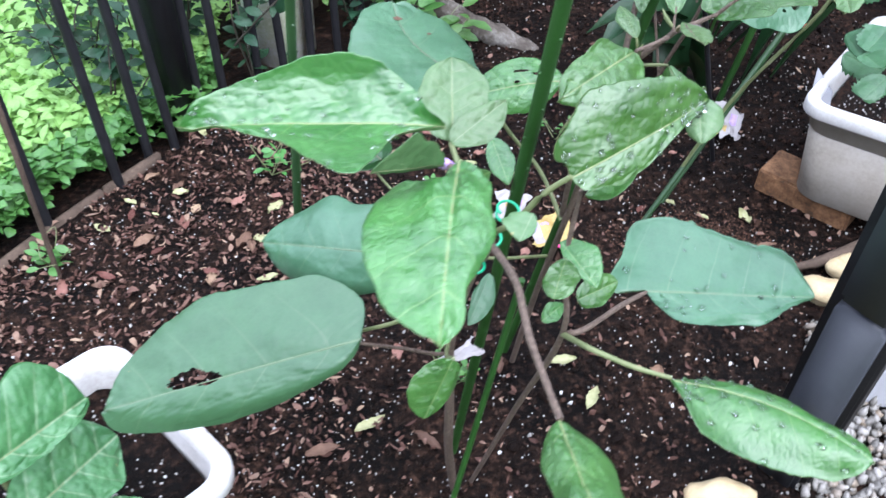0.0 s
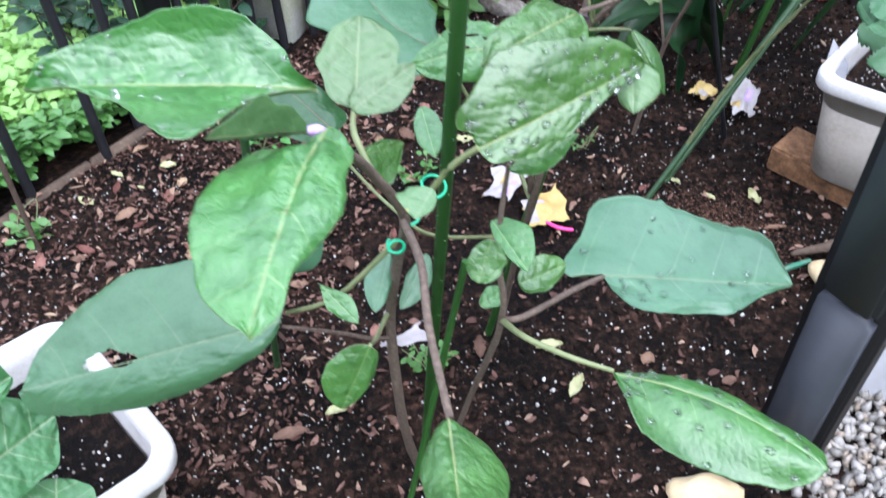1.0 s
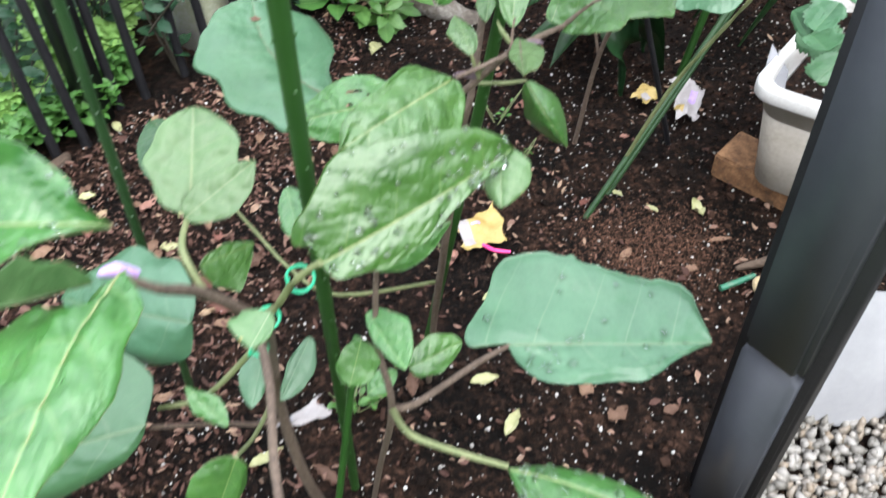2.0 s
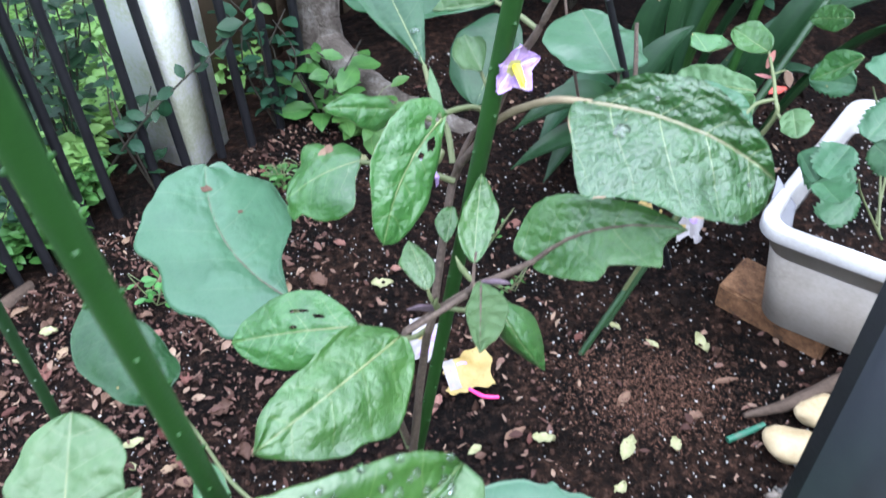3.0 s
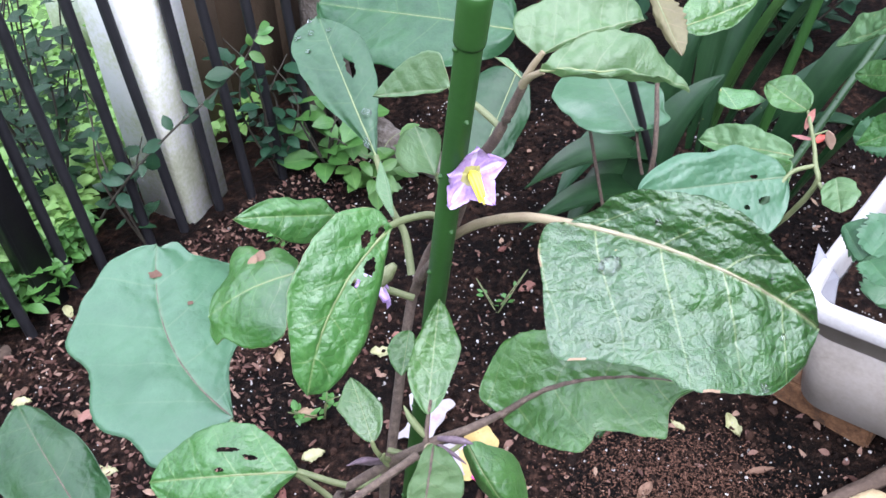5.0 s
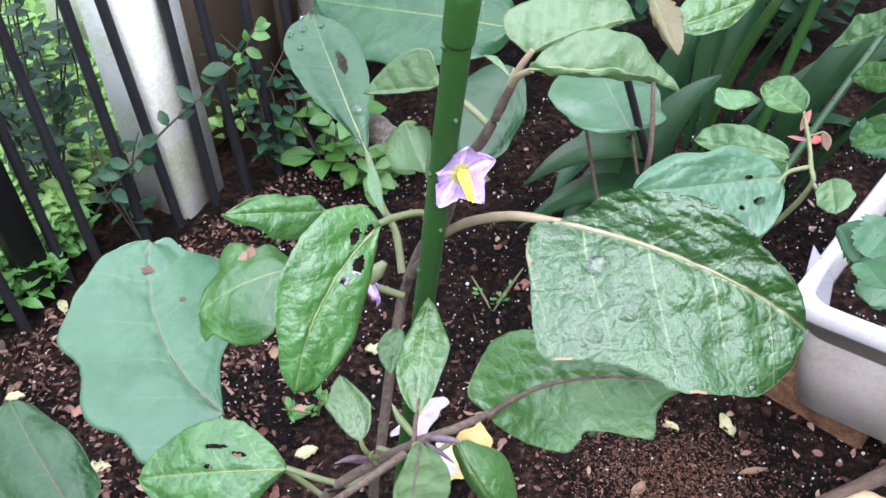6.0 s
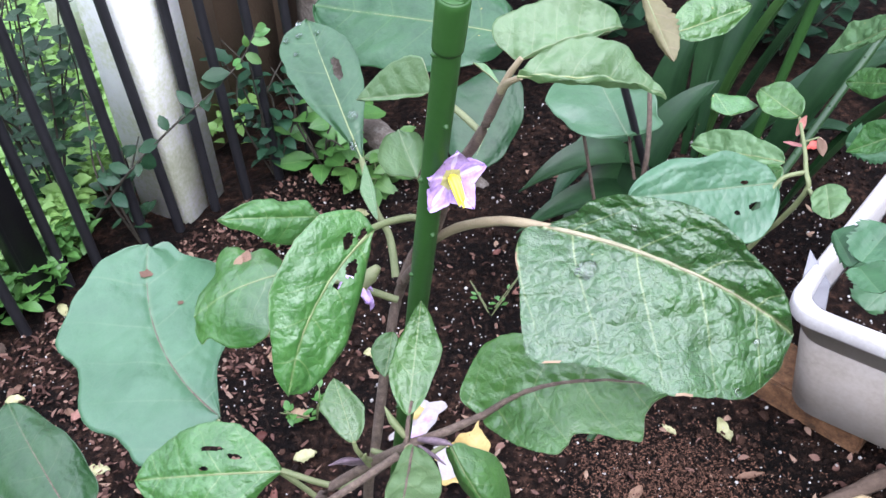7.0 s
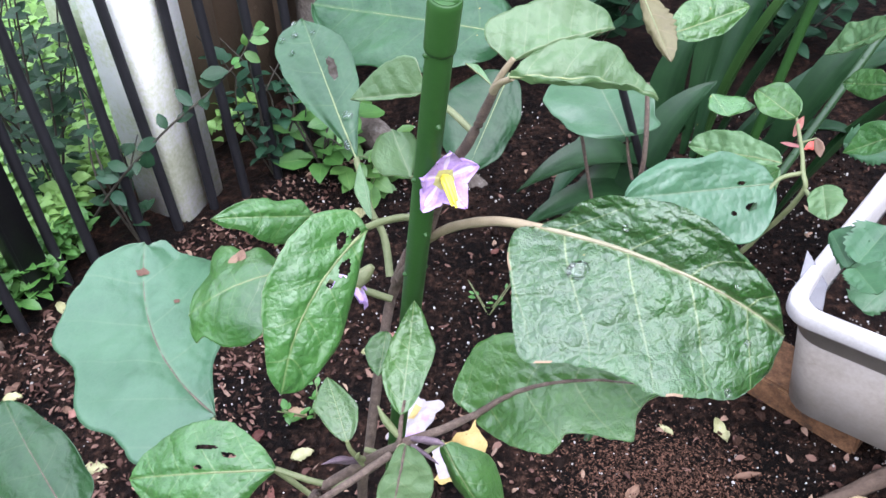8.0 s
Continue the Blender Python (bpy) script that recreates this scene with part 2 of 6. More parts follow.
DRY_BROWN = plain("brown_leaf", [(0.2, (0.060, 0.033, 0.023)), (0.5, (0.125, 0.075, 0.050)), (0.8, (0.21, 0.15, 0.095))], 80, (0.5, 0.8), 0.5, 0.002, 300, piece=True, spec=0.15)
DRY_RED = plain("reddish_dead_leaf", [(0.2, (0.050, 0.018, 0.014)), (0.5, (0.105, 0.044, 0.034)), (0.8, (0.18, 0.095, 0.075))], 80, (0.5, 0.8), 0.5, 0.002, 300, piece=True, spec=0.15)
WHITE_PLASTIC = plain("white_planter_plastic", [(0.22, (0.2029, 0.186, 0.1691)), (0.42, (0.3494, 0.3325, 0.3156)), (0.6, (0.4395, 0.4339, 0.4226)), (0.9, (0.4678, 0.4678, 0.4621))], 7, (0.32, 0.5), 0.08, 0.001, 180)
BRICK = plain("brick_tan", [(0.34, (0.0312, 0.01728, 0.008)), (0.48, (0.102, 0.04752, 0.019)), (0.64, (0.198, 0.1058, 0.05))], 45, (0.75, 0.95), 0.8, 0.002, 260)
PEBBLE = plain("pebble", [(0.1, (0.0375, 0.0345, 0.0315)), (0.3, (0.0975, 0.09, 0.07875)), (0.55, (0.1875, 0.1762, 0.1613)), (0.75, (0.1275, 0.0975, 0.0675)), (0.94, (0.345, 0.3375, 0.33))], 40, (0.45, 0.7), 0.3, 0.001, 300, island=True)
STONE = plain("cream_stone", [(0.25, (0.2052, 0.1406, 0.0648)), (0.5, (0.3348, 0.2611, 0.1499)), (0.8, (0.3996, 0.3415, 0.2228))], 16, (0.6, 0.8), 0.4, 0.003, 160)
BARK = plain("bark", [(0.3, (0.03, 0.0228, 0.018)), (0.5, (0.078, 0.066, 0.0552)), (0.68, (0.18, 0.168, 0.15)), (0.85, (0.288, 0.276, 0.258))], 16, (0.8, 0.95), 1.0, 0.006, 90, spec=0.15)
TWIG = plain("dark_twig", [(0.3, (0.012, 0.010, 0.007)), (0.6, (0.030, 0.026, 0.017)), (0.85, (0.06, 0.052, 0.036))], 60, (0.7, 0.9), 0.5, 0.001, 300)
BOARD = plain("old_board", [(0.3, (0.034, 0.022, 0.015)), (0.55, (0.082, 0.057, 0.038)), (0.8, (0.135, 0.100, 0.068))], 8, (0.7, 0.9), 0.6, 0.003, 120, piece=True, spec=0.15)
PILLAR = plain("white_pillar_paint", [(0.34, (0.56, 0.60, 0.39)), (0.44, (0.72, 0.75, 0.58)), (0.52, (0.85, 0.86, 0.81)), (0.7, (0.89, 0.89, 0.89))], 5.0, (0.5, 0.7), 0.25, 0.002, 120)
KERB = plain("weathered_edging", [(0.3, (0.033, 0.024, 0.018)), (0.6, (0.084, 0.06, 0.045)), (0.8, (0.144, 0.114, 0.084))], 14, (0.8, 0.95), 0.7, 0.004, 120, spec=0.15)
STEM_PALE = plain("petiole_pinkish", [(0.25, (0.13, 0.10, 0.06)), (0.6, (0.20, 0.165, 0.10)), (0.8, (0.26, 0.22, 0.14))], 60, (0.5, 0.7), 0.5, 0.001, 900)
PLASTIC_SIDE = plain("darker_stained_planter_side", [(0.25, (0.1037, 0.08424, 0.06156)), (0.42, (0.2009, 0.1782, 0.149)), (0.60, (0.2592, 0.2365, 0.2074)), (0.9, (0.2981, 0.2786, 0.2527))], 7, (0.4, 0.6), 0.10, 0.001, 120)
PEAT = plain("reddish_peat_fibre", [(0.2, (0.027, 0.0135, 0.0084)), (0.6, (0.0675, 0.033, 0.021)), (0.9, (0.1275, 0.066, 0.0434))], 60, (0.7, 0.95), 0.5, 0.002, 300, island=True, spec=0.15)
THROAT = plain("petal_throat", [(0.3, (0.24, 0.23, 0.07)), (0.6, (0.36, 0.34, 0.14)), (0.85, (0.40, 0.33, 0.36))], 160, (0.5, 0.7), 0.3, 0.0005, 600)
BUD = plain("bud_purple", [(0.3, (0.034, 0.022, 0.030)), (0.55, (0.085, 0.058, 0.072)), (0.8, (0.17, 0.135, 0.135))], 240, (0.5, 0.8), 0.6, 0.0006, 900)
PETAL_PALE = plain("petal_pale_stripe", [(0.3, (0.38, 0.2852, 0.47)), (0.6, (0.475, 0.3956, 0.55)), (0.85, (0.551, 0.4968, 0.58))], 160, (0.5, 0.7), 0.3, 0.0005, 600)
PETAL = plain("petal_violet", [(0.3, (0.2184, 0.1254, 0.333)), (0.5, (0.3108, 0.2038, 0.414)), (0.75, (0.4536, 0.3606, 0.522))], 190, (0.5, 0.7), 0.3, 0.0005, 600)
STAMEN = plain("stamen_yellow", [(0.3, (0.576, 0.448, 0.024)), (0.7, (0.688, 0.592, 0.064))], 90, (0.5, 0.7), 0.1, 0.0005, 600)
PAPER = plain("paper_white", [(0.3, (0.1744, 0.1569, 0.1511)), (0.6, (0.2441, 0.2266, 0.2266)), (0.9, (0.2906, 0.279, 0.279))], 24, (0.5, 0.7), 0.3, 0.001, 240)
PAPER_YELLOW = plain("paper_yellow", [(0.3, (0.2232, 0.1488, 0.0372)), (0.7, (0.2976, 0.2294, 0.0930))], 30, (0.5, 0.7), 0.2, 0.001, 240)
INK_VIOLET = plain("ink_violet", [(0.3, (0.195, 0.117, 0.273)), (0.7, (0.325, 0.247, 0.39))], 40, (0.5, 0.7), 0.1, 0.001, 240)
PINK = plain("pink_plastic", [(0.3, (0.576, 0.024, 0.144)), (0.7, (0.64, 0.048, 0.208))], 40, (0.3, 0.45), 0.05, 0.001, 240)
RED_LEAF = plain("red_leaf", [(0.3, (0.375, 0.045, 0.03375)), (0.7, (0.495, 0.105, 0.075))], 50, (0.45, 0.6), 0.2, 0.001, 240)
TIE = plain("green_tie_plastic", [(0.3, (0.0075, 0.225, 0.105)), (0.7, (0.015, 0.315, 0.165))], 60, (0.3, 0.45), 0.05, 0.001, 240)
PEG = plain("dirty_green_plastic", [(0.3, (0.010, 0.085, 0.045)), (0.55, (0.02, 0.10, 0.06)), (0.75, (0.10, 0.11, 0.08))], 40, (0.4, 0.7), 0.2, 0.001, 240)
TAG = plain("grey_white_label", [(0.3, (0.1544, 0.1544, 0.1663)), (0.7, (0.196, 0.196, 0.2079))], 20, (0.4, 0.55), 0.05, 0.001, 240)
CLOTH = plain("white_sheet", [(0.3, (0.2304, 0.2304, 0.2458)), (0.7, (0.2918, 0.2918, 0.3034))], 16, (0.4, 0.6), 0.2, 0.002, 90)
DROP, _n, _l, _p = mat("water_drop")
_p.inputs["Transmission Weight"].default_value, _p.inputs["Roughness"].default_value = 1.0, 0.02
_p.inputs["IOR"].default_value = 1.33
_p.inputs["Base Color"].default_value = (0.97, 1.0, 0.98, 1)
GRASS = plain("lawn_soil", [(0.3, (0.036, 0.0782, 0.01728)), (0.7, (0.0828, 0.1632, 0.036))], 9.0, (0.8, 0.95), 0.8, 0.01, 80)


# ---- helpers for meshes ----
def thing(name, label, category, group="", kind="", place=(0, 0, 0)):
    """An Empty at the thing's base that carries its parts."""
    ob = new(name)
    ob.empty_display_size = 0.02
    ob.location = place
    return tagged(ob, label, category, group, kind)


def part(name, verts, faces, materials, parent=None, label="", smooth=True, slots=None, uvs=None):
    """One mesh object, given in world places, under a thing or a part."""
    me = bpy.data.meshes.new(name)
    me.from_pydata([tuple(v) for v in verts], [], faces)
    for m in materials if isinstance(materials, (list, tuple)) else [materials]:
        me.materials.append(m)
    if slots:
        me.polygons.foreach_set("material_index", slots)
    if smooth:
        me.polygons.foreach_set("use_smooth", [True] * len(me.polygons))
    if uvs:
        layer = me.uv_layers.new(name="vein")
        flat = []
        for loop in me.loops:
            flat.extend(uvs[loop.vertex_index])
        layer.data.foreach_set("uv", flat)
    me.update()
    ob = new(name, me)
    if parent:
        ob.parent = parent
        at_rest = Matrix.Translation(parent.location) if parent.type == "EMPTY" else Matrix()
        ob.matrix_parent_inverse = at_rest.inverted()
    if label:
        ob["label"] = label
    return ob


def tube_data(points, radii, n=10, caps=True, bumps=0.0):
    """A tube through the points, smoothed between them."""
    pts = [Vector(p) for p in points]
    if len(pts) > 2:
        fine, rr = [], []
        for i in range(len(pts) - 1):
            p0, p1, p2, p3 = pts[max(i - 1, 0)], pts[i], pts[i + 1], pts[min(i + 2, len(pts) - 1)]
            for k in range(5):
                t = k / 5
                fine.append(0.5 * ((2 * p1) + (p2 - p0) * t + (2 * p0 - 5 * p1 + 4 * p2 - p3) * t * t + (3 * p1 - p0 - 3 * p2 + p3) * t ** 3))
                rr.append(radii[i] * (1 - t) + radii[i + 1] * t)
        fine.append(pts[-1])
        rr.append(radii[-1])
        pts, radii = fine, rr
    verts, faces = [], []
    up = Vector((0.3, 0.1, 1)).normalized()
    for i, p in enumerate(pts):
        d = (pts[min(i + 1, len(pts) - 1)] - pts[max(i - 1, 0)]).normalized()
        a = d.cross(up if abs(d.dot(up)) < 0.95 else Vector((1, 0, 0))).normalized()
        b = d.cross(a)
        for k in range(n):
            w = 2 * math.pi * k / n
            r = radii[i] * (1 + bumps * noise.noise(p * 90 + Vector((k, 0, 0))))
            verts.append(p + a * math.cos(w) * r + b * math.sin(w) * r)
    for i in range(len(pts) - 1):
        for k in range(n):
            j = (k + 1) % n
            faces.append((i * n + k, i * n + j, (i + 1) * n + j, (i + 1) * n + k))
    if caps:
        o = len(verts)
        verts += [v.copy() for v in verts[:n]] + [v.copy() for v in verts[-n:]]
        faces.append(tuple(reversed(range(o, o + n))))
        faces.append(tuple(range(o + n, o + 2 * n)))
    return verts, faces


def tube(name, points, radii, material, parent=None, label="", n=10, bumps=0.0):
    if isinstance(radii, float):
        radii = [radii] * len(points)
    v, f = tube_data(points, radii, n, True, bumps)
    return part(name, v, f, material, parent, label)


def join(chunks):
    """Several (verts, faces) as one."""
    verts, faces = [], []
    for v, f in chunks:
        o = len(verts)
        verts.extend(v)
        faces.extend(tuple(i + o for i in q) for q in f)
    return verts, faces


def box_data(size, m=Matrix(), bevel=0.003):
    """A box with bevelled edges, size in metres, set by m."""
    bm = bmesh.new()
    bmesh.ops.create_cube(bm, size=1)
    bmesh.ops.scale(bm, vec=size, verts=bm.verts)
    if bevel:
        bmesh.ops.bevel(bm, geom=bm.edges[:] + bm.verts[:], offset=bevel, segments=2, affect="EDGES")
    verts = [m @ v.co for v in bm.verts]
    faces = [tuple(v.index for v in f.verts) for f in bm.faces]
    bm.free()
    return verts, faces


def stone_data(place, size, seed, sub=1, rough=0.25):
    bm = bmesh.new()
    bmesh.ops.create_icosphere(bm, subdivisions=sub, radius=1)
    turn = Euler((seed * 1.3, seed * 2.1, seed * 0.7)).to_matrix()
    verts = []
    for v in bm.verts:
        c = v.co * (1 + rough * noise.noise(v.co * 1.4 + Vector((seed * 7.1, 0, 0))))
        c = turn @ Vector((c.x * size[0], c.y * size[1], c.z * size[1])) if sub < 2 else Vector((c.x * size[0], c.y * size[1], c.z * size[2]))
        verts.append(Vector(place) + c)
    faces = [tuple(v.index for v in f.verts) for f in bm.faces]
    bm.free()
    return verts, faces


def ground_z(x, y):
    """The bed's uneven surface."""
    p = Vector((x, y, 0))
    return 0.016 * noise.noise(p * 2.3) + 0.007 * noise.noise(p * 9) + 0.004 * noise.noise(p * 31) - 0.004


def smooth_margin(points, n):
    """The margin of half a leaf, from the stalk over the given (along, across) to the tip, in n even steps."""
    ctrl = [(0.0, 0.0)] + list(points) + [(1.0, 0.0)]
    fine = []
    for i in range(len(ctrl) - 1):
        p0, p1, p2, p3 = (Vector(ctrl[min(max(k, 0), len(ctrl) - 1)]) for k in (i - 1, i, i + 1, i + 2))
        for k in range(8):
            t = k / 8
            soft = 0.5 * ((2 * p1) + (p2 - p0) * t + (2 * p0 - 5 * p1 + 4 * p2 - p3) * t * t + (3 * p1 - p0 - 3 * p2 + p3) * t ** 3)
            fine.append(soft * 0.85 + (p1 + (p2 - p1) * t) * 0.15)
    fine.append(Vector((1.0, 0.0)))
    at = [0.0]
    for p, q in zip(fine, fine[1:]):
        at.append(at[-1] + math.hypot(q.x - p.x, 0.6 * (q.y - p.y)))
    out, k = [], 0
    for i in range(n + 1):
        d = at[-1] * i / n
        while k < len(fine) - 2 and at[k + 1] < d:
            k += 1
        w = (d - at[k]) / max(1e-9, at[k + 1] - at[k])
        p = fine[k].lerp(fine[k + 1], min(1, w))
        out.append((p.x, max(0.0, p.y)))
    return out


ABOVE = Vector((0.4, 0.5, 1.5))


def leaf(parent, kind, base, tip, left, right, blunt=0.5, lobe=0.04, rise=0.0, holes=(), drops=0, label="", wave=0.2, name="leaf", torn=0.0, ear=0.05, crink=1.0, rib=0.52, rib_mat=None, spots=(), outline=None, bow=0.0, dew=None, dry=0.0, teeth=0.0, bead=1.0):
    """A leaf from its stalk end to its tip; left and right are the farthest points of its two halves.
    blunt: lower is fuller; lobe: depth of the scallops; rise: how far the midrib arches; holes: (along, across, size, size);
    outline: for each half, (along, across) of the margin's lobes and bays; bow: how far the midrib swings sideways."""
    B, T, L, R = Vector(base), Vector(tip), Vector(left), Vector(right)
    ax = T - B
    length = ax.length
    ax.normalize()
    swL, swR = (min(0.7, max(0.16, (q - B).dot(ax) / length)) for q in (L, R))
    mid = B + ax * length * 0.5
    latL, latR = (L - mid), (R - mid)
    latL, latR = latL - ax * latL.dot(ax), latR - ax * latR.dot(ax)
    nrm = latR.normalized() - latL.normalized()
    nrm = ax.cross(nrm).normalized()
    if nrm.dot(ABOVE - mid) < 0:
        nrm = -nrm
    latL, latR = latL - nrm * (rise * 4 * swL * (1 - swL)), latR - nrm * (rise * 4 * swR * (1 - swR))
    width = latL.length + latR.length
    flat = (latR - latL) * 0.5
    seed = random.random() * 40
    big = length > 0.075
    nu, nv = (44, 26) if big else (22, 12)
    if 0.045 < length < 0.11:
        nu, nv = 64, 44
    if length > 0.11:
        nu, nv = (128, 96) if kind in ("crinkly", "wet") or holes else (84, 56)
    amp = {"crinkly": 0.0031, "pale": 0.0024, "smooth": 0.0018, "wet": 0.0017, "blue": 0.0008, "brassica": 0.002}.get(kind, 0.0008) * min(1.4, length / 0.13) * crink
    count = 4.4 if kind not in ("strap", "strap_light") else 3.0
    top, uvs, gone = [], [], set()
    margin = [smooth_margin(h, nu) for h in outline] if outline else None
    for i in range(nu + 1):
        s = i / nu
        span = []
        for sw in (swL, swR):
            g = 0.5 * s / sw if s < sw else 0.5 + 0.5 * (s - sw) / (1 - sw)
            full = 2.0 * (0.5 / blunt) ** 0.9 * (1.0 if s < sw else 0.82)
            span.append(max(0.012, (1 - min(0.9995, abs(2 * g - 1)) ** full) ** (1 / full)))
        tail = 1 - 0.35 * max(0, 1 - s / 0.05) if blunt < 0.6 and not outline else 1
        for j in range(nv + 1):
            v = 2 * j / nv - 1
            a = abs(v)
            lat, f = (latL, span[0]) if v < 0 else (latR, span[1])
            sh = s
            if margin:
                se, f = margin[0 if v < 0 else 1][i]
                sh = s + (se - s) * a ** 1.3
                edge = 1 + (0.045 * noise.noise(Vector((s * 15, seed, 1 if v < 0 else 4))) + 0.022 * noise.noise(Vector((s * 42, seed, 1 if v < 0 else 4)))) * a ** 2
            else:
                edge = 1 + lobe * math.sin(2 * math.pi * (2.4 * s + 0.18 * (1 if v < 0 else 2)) + seed) * a
                edge += 0.07 * noise.noise(Vector((s * 6, seed, 1 if v < 0 else 4))) * a
            edge += torn * a * noise.noise(Vector((s * 25, seed, v))) + teeth * a ** 4 * (1 - 2 * ((s * 9 + 0.2 * noise.noise(Vector((s * 5, seed, 2)))) % 1))
            sc = min(1, max(0, sh))
            c = B + ax * length * sh + nrm * (rise * 4 * sc * (1 - sc) + 0.010 * length * math.sin(5 * sh + seed))
            c = c + latL.normalized() * (bow * length * 4 * sc * (1 - sc) * (1 - a))
            q = (sh - 0.30 * (a * f) ** 1.25 * (width / length) ** 0.5) * count + 0.15 * noise.noise(Vector((s * 3, v, seed)))
            here = Vector((s * length, v * width * 0.5 * f, seed))
            puff = amp * 0.8 * math.sin(math.pi * (q % 1 + 0.5)) ** 2 * min(1, a * 5) * (1 - a ** 6) * (0.7 + 0.6 * noise.noise(here * 40))
            near = noise.voronoi(here * 112)[0][0]
            fine = amp * 0.70 * max(0.0, 1 - 1.6 * near * near) + amp * 0.13 * noise.noise(here * 210)
            fine += amp * 2.0 * noise.noise(here * 22) * min(1, 3 * a) + amp * 0.65 * noise.noise(here * 55)
            groove = -amp * 0.3 * math.exp(-(a * f * width / 0.006) ** 2)
            sway = wave * width * 0.5 * a * a * noise.noise(Vector((s * 3.2, 2 * v, seed + 9)))
            arch = 0.07 * width * a * (1 - a)
            even = flat if v > 0 else -flat
            p = c + even * (a * f * edge * tail) + (lat - even) * (a ** 1.8 * f * edge * tail) + nrm * (puff + fine + groove + sway + arch * f)
            p = p if margin else p - ax * (ear * length * a * f * math.exp(-s * 9))
            top.append(p)
            uvs.append((q, a * f))
    for hs, hv, rs, rv in holes:
        for i in range(nu):
            for j in range(nv):
                s, v = (i + 0.5) / nu, 2 * (j + 0.5) / nv - 1
                if ((s - hs) / rs) ** 2 + ((v - hv) / rv) ** 2 < 1 + 0.5 * noise.noise(Vector((s * 40, v * 20, seed))):
                    gone.add((i, j))
    w = nv + 1
    n0 = len(top)
    thick = nrm * 0.0005
    verts = top + [p - thick for p in top]
    faces, slots = [], []
    flip = (latR.cross(ax)).dot(nrm) > 0

    def quad(q, slot):
        faces.append(q)
        slots.append(slot)

    for i in range(nu):
        for j in range(nv):
            if (i, j) in gone:
                continue
            q = (i * w + j, i * w + j + 1, (i + 1) * w + j + 1, (i + 1) * w + j)
            rim_cell = min(j, nv - 1 - j) < 1 and dry and noise.noise(Vector((i * 0.13, seed, 1 if j < nv / 2 else 6))) + 0.06 * min(j, nv - 1 - j) < dry - 0.5
            quad(q if not flip else q[::-1], 2 if rim_cell else 0)
            r = tuple(k + n0 for k in q)
            quad(r[::-1] if not flip else r, 1)
    rim = [(i * w, (i + 1) * w) for i in range(nu)] + [((i + 1) * w + nv, i * w + nv) for i in range(nu)]
    for a, b in rim:
        quad((a, b, b + n0, a + n0), 3)
    ob = part(name, verts, faces, [LEAF[kind], UNDER[kind], DRY_BROWN, MARGIN if kind in ("crinkly", "smooth", "pale", "wet") else UNDER[kind]], parent, label, True, slots, uvs + uvs)
    if big and kind not in ("strawb",):
        spine = [top[i * w + nv // 2] - nrm * 0.0002 for i in range(0, nu - 2, 4)]
        thick0 = (0.0021 if length > 0.1 else 0.0014) * rib
        tube("midrib", spine, [thick0 * (1 - 0.85 * k / len(spine)) for k in range(len(spine))], rib_mat or (MIDRIB_BLUE if kind == "blue" else MIDRIB), ob, "pale raised midrib", n=6)
    for hs, hv, size in spots:
        i, j = int(hs * nu), int((hv + 1) / 2 * nv)
        p = top[i * w + j] + nrm * 0.0012
        e1, e2 = ax, nrm.cross(ax)
        ring = [p + (e1 * math.cos(q) + e2 * math.sin(q)) * size * (1 + 0.5 * noise.noise(Vector((q, seed, 3)))) for q in (k * 0.5236 for k in range(12))]
        part("brown_spot", [p + nrm * 0.0004] + ring, [(0, k + 1, (k + 1) % 12 + 1) for k in range(12)], DRY_BROWN, ob, "dry brown spot")
    if drops:
        chunks = []
        for k in range(drops + (1 if dew else 0)):
            i, j = random.randrange(int(nu * 0.08), int(nu * 0.93)), random.randrange(2, nv - 2)
            if k == drops:
                i, j = int(dew[0] * nu), int((dew[1] + 1) / 2 * nv)
            p = top[i * w + j]
            r = dew[2] if k == drops else bead * random.uniform(0.0014, 0.0030) * (1.35 if random.random() < 0.2 else 1)
            vv, ff = [], []
            e1 = ax.copy()
            e2 = nrm.cross(e1)
            low = 0.5 if k == drops else 0.85
            long = random.uniform(0.9, 1.35)
            for h, rad in ((-0.2, 1.0), (0.22, 0.95), (0.42, 0.78), (0.56, 0.48)):
                for m in range(10):
                    ang = 2 * math.pi * m / 10
                    wob = rad * (1 + (0.25 if k == drops else 0.08) * noise.noise(Vector((2 * math.cos(ang), 2 * math.sin(ang), seed + k))))
                    vv.append(p + e1 * math.cos(ang) * r * wob * long + e2 * math.sin(ang) * r * wob + nrm * h * r * low)
            vv.append(p + nrm * 0.62 * r * low)
            for lev in range(3):
                for m in range(10):
                    ff.append((lev * 10 + m, lev * 10 + (m + 1) % 10, lev * 10 + 10 + (m + 1) % 10, lev * 10 + 10 + m))
            for m in range(10):
                ff.append((30 + m, 30 + (m + 1) % 10, 40))
            ff.append(tuple(reversed(range(10))))
            chunks.append((vv, ff))
        v, f = join(chunks)
        d = part("rain_film", v, f, DROP, ob, "clear rain drops on the blade")
        d["kind"] = "stuff"
    return ob


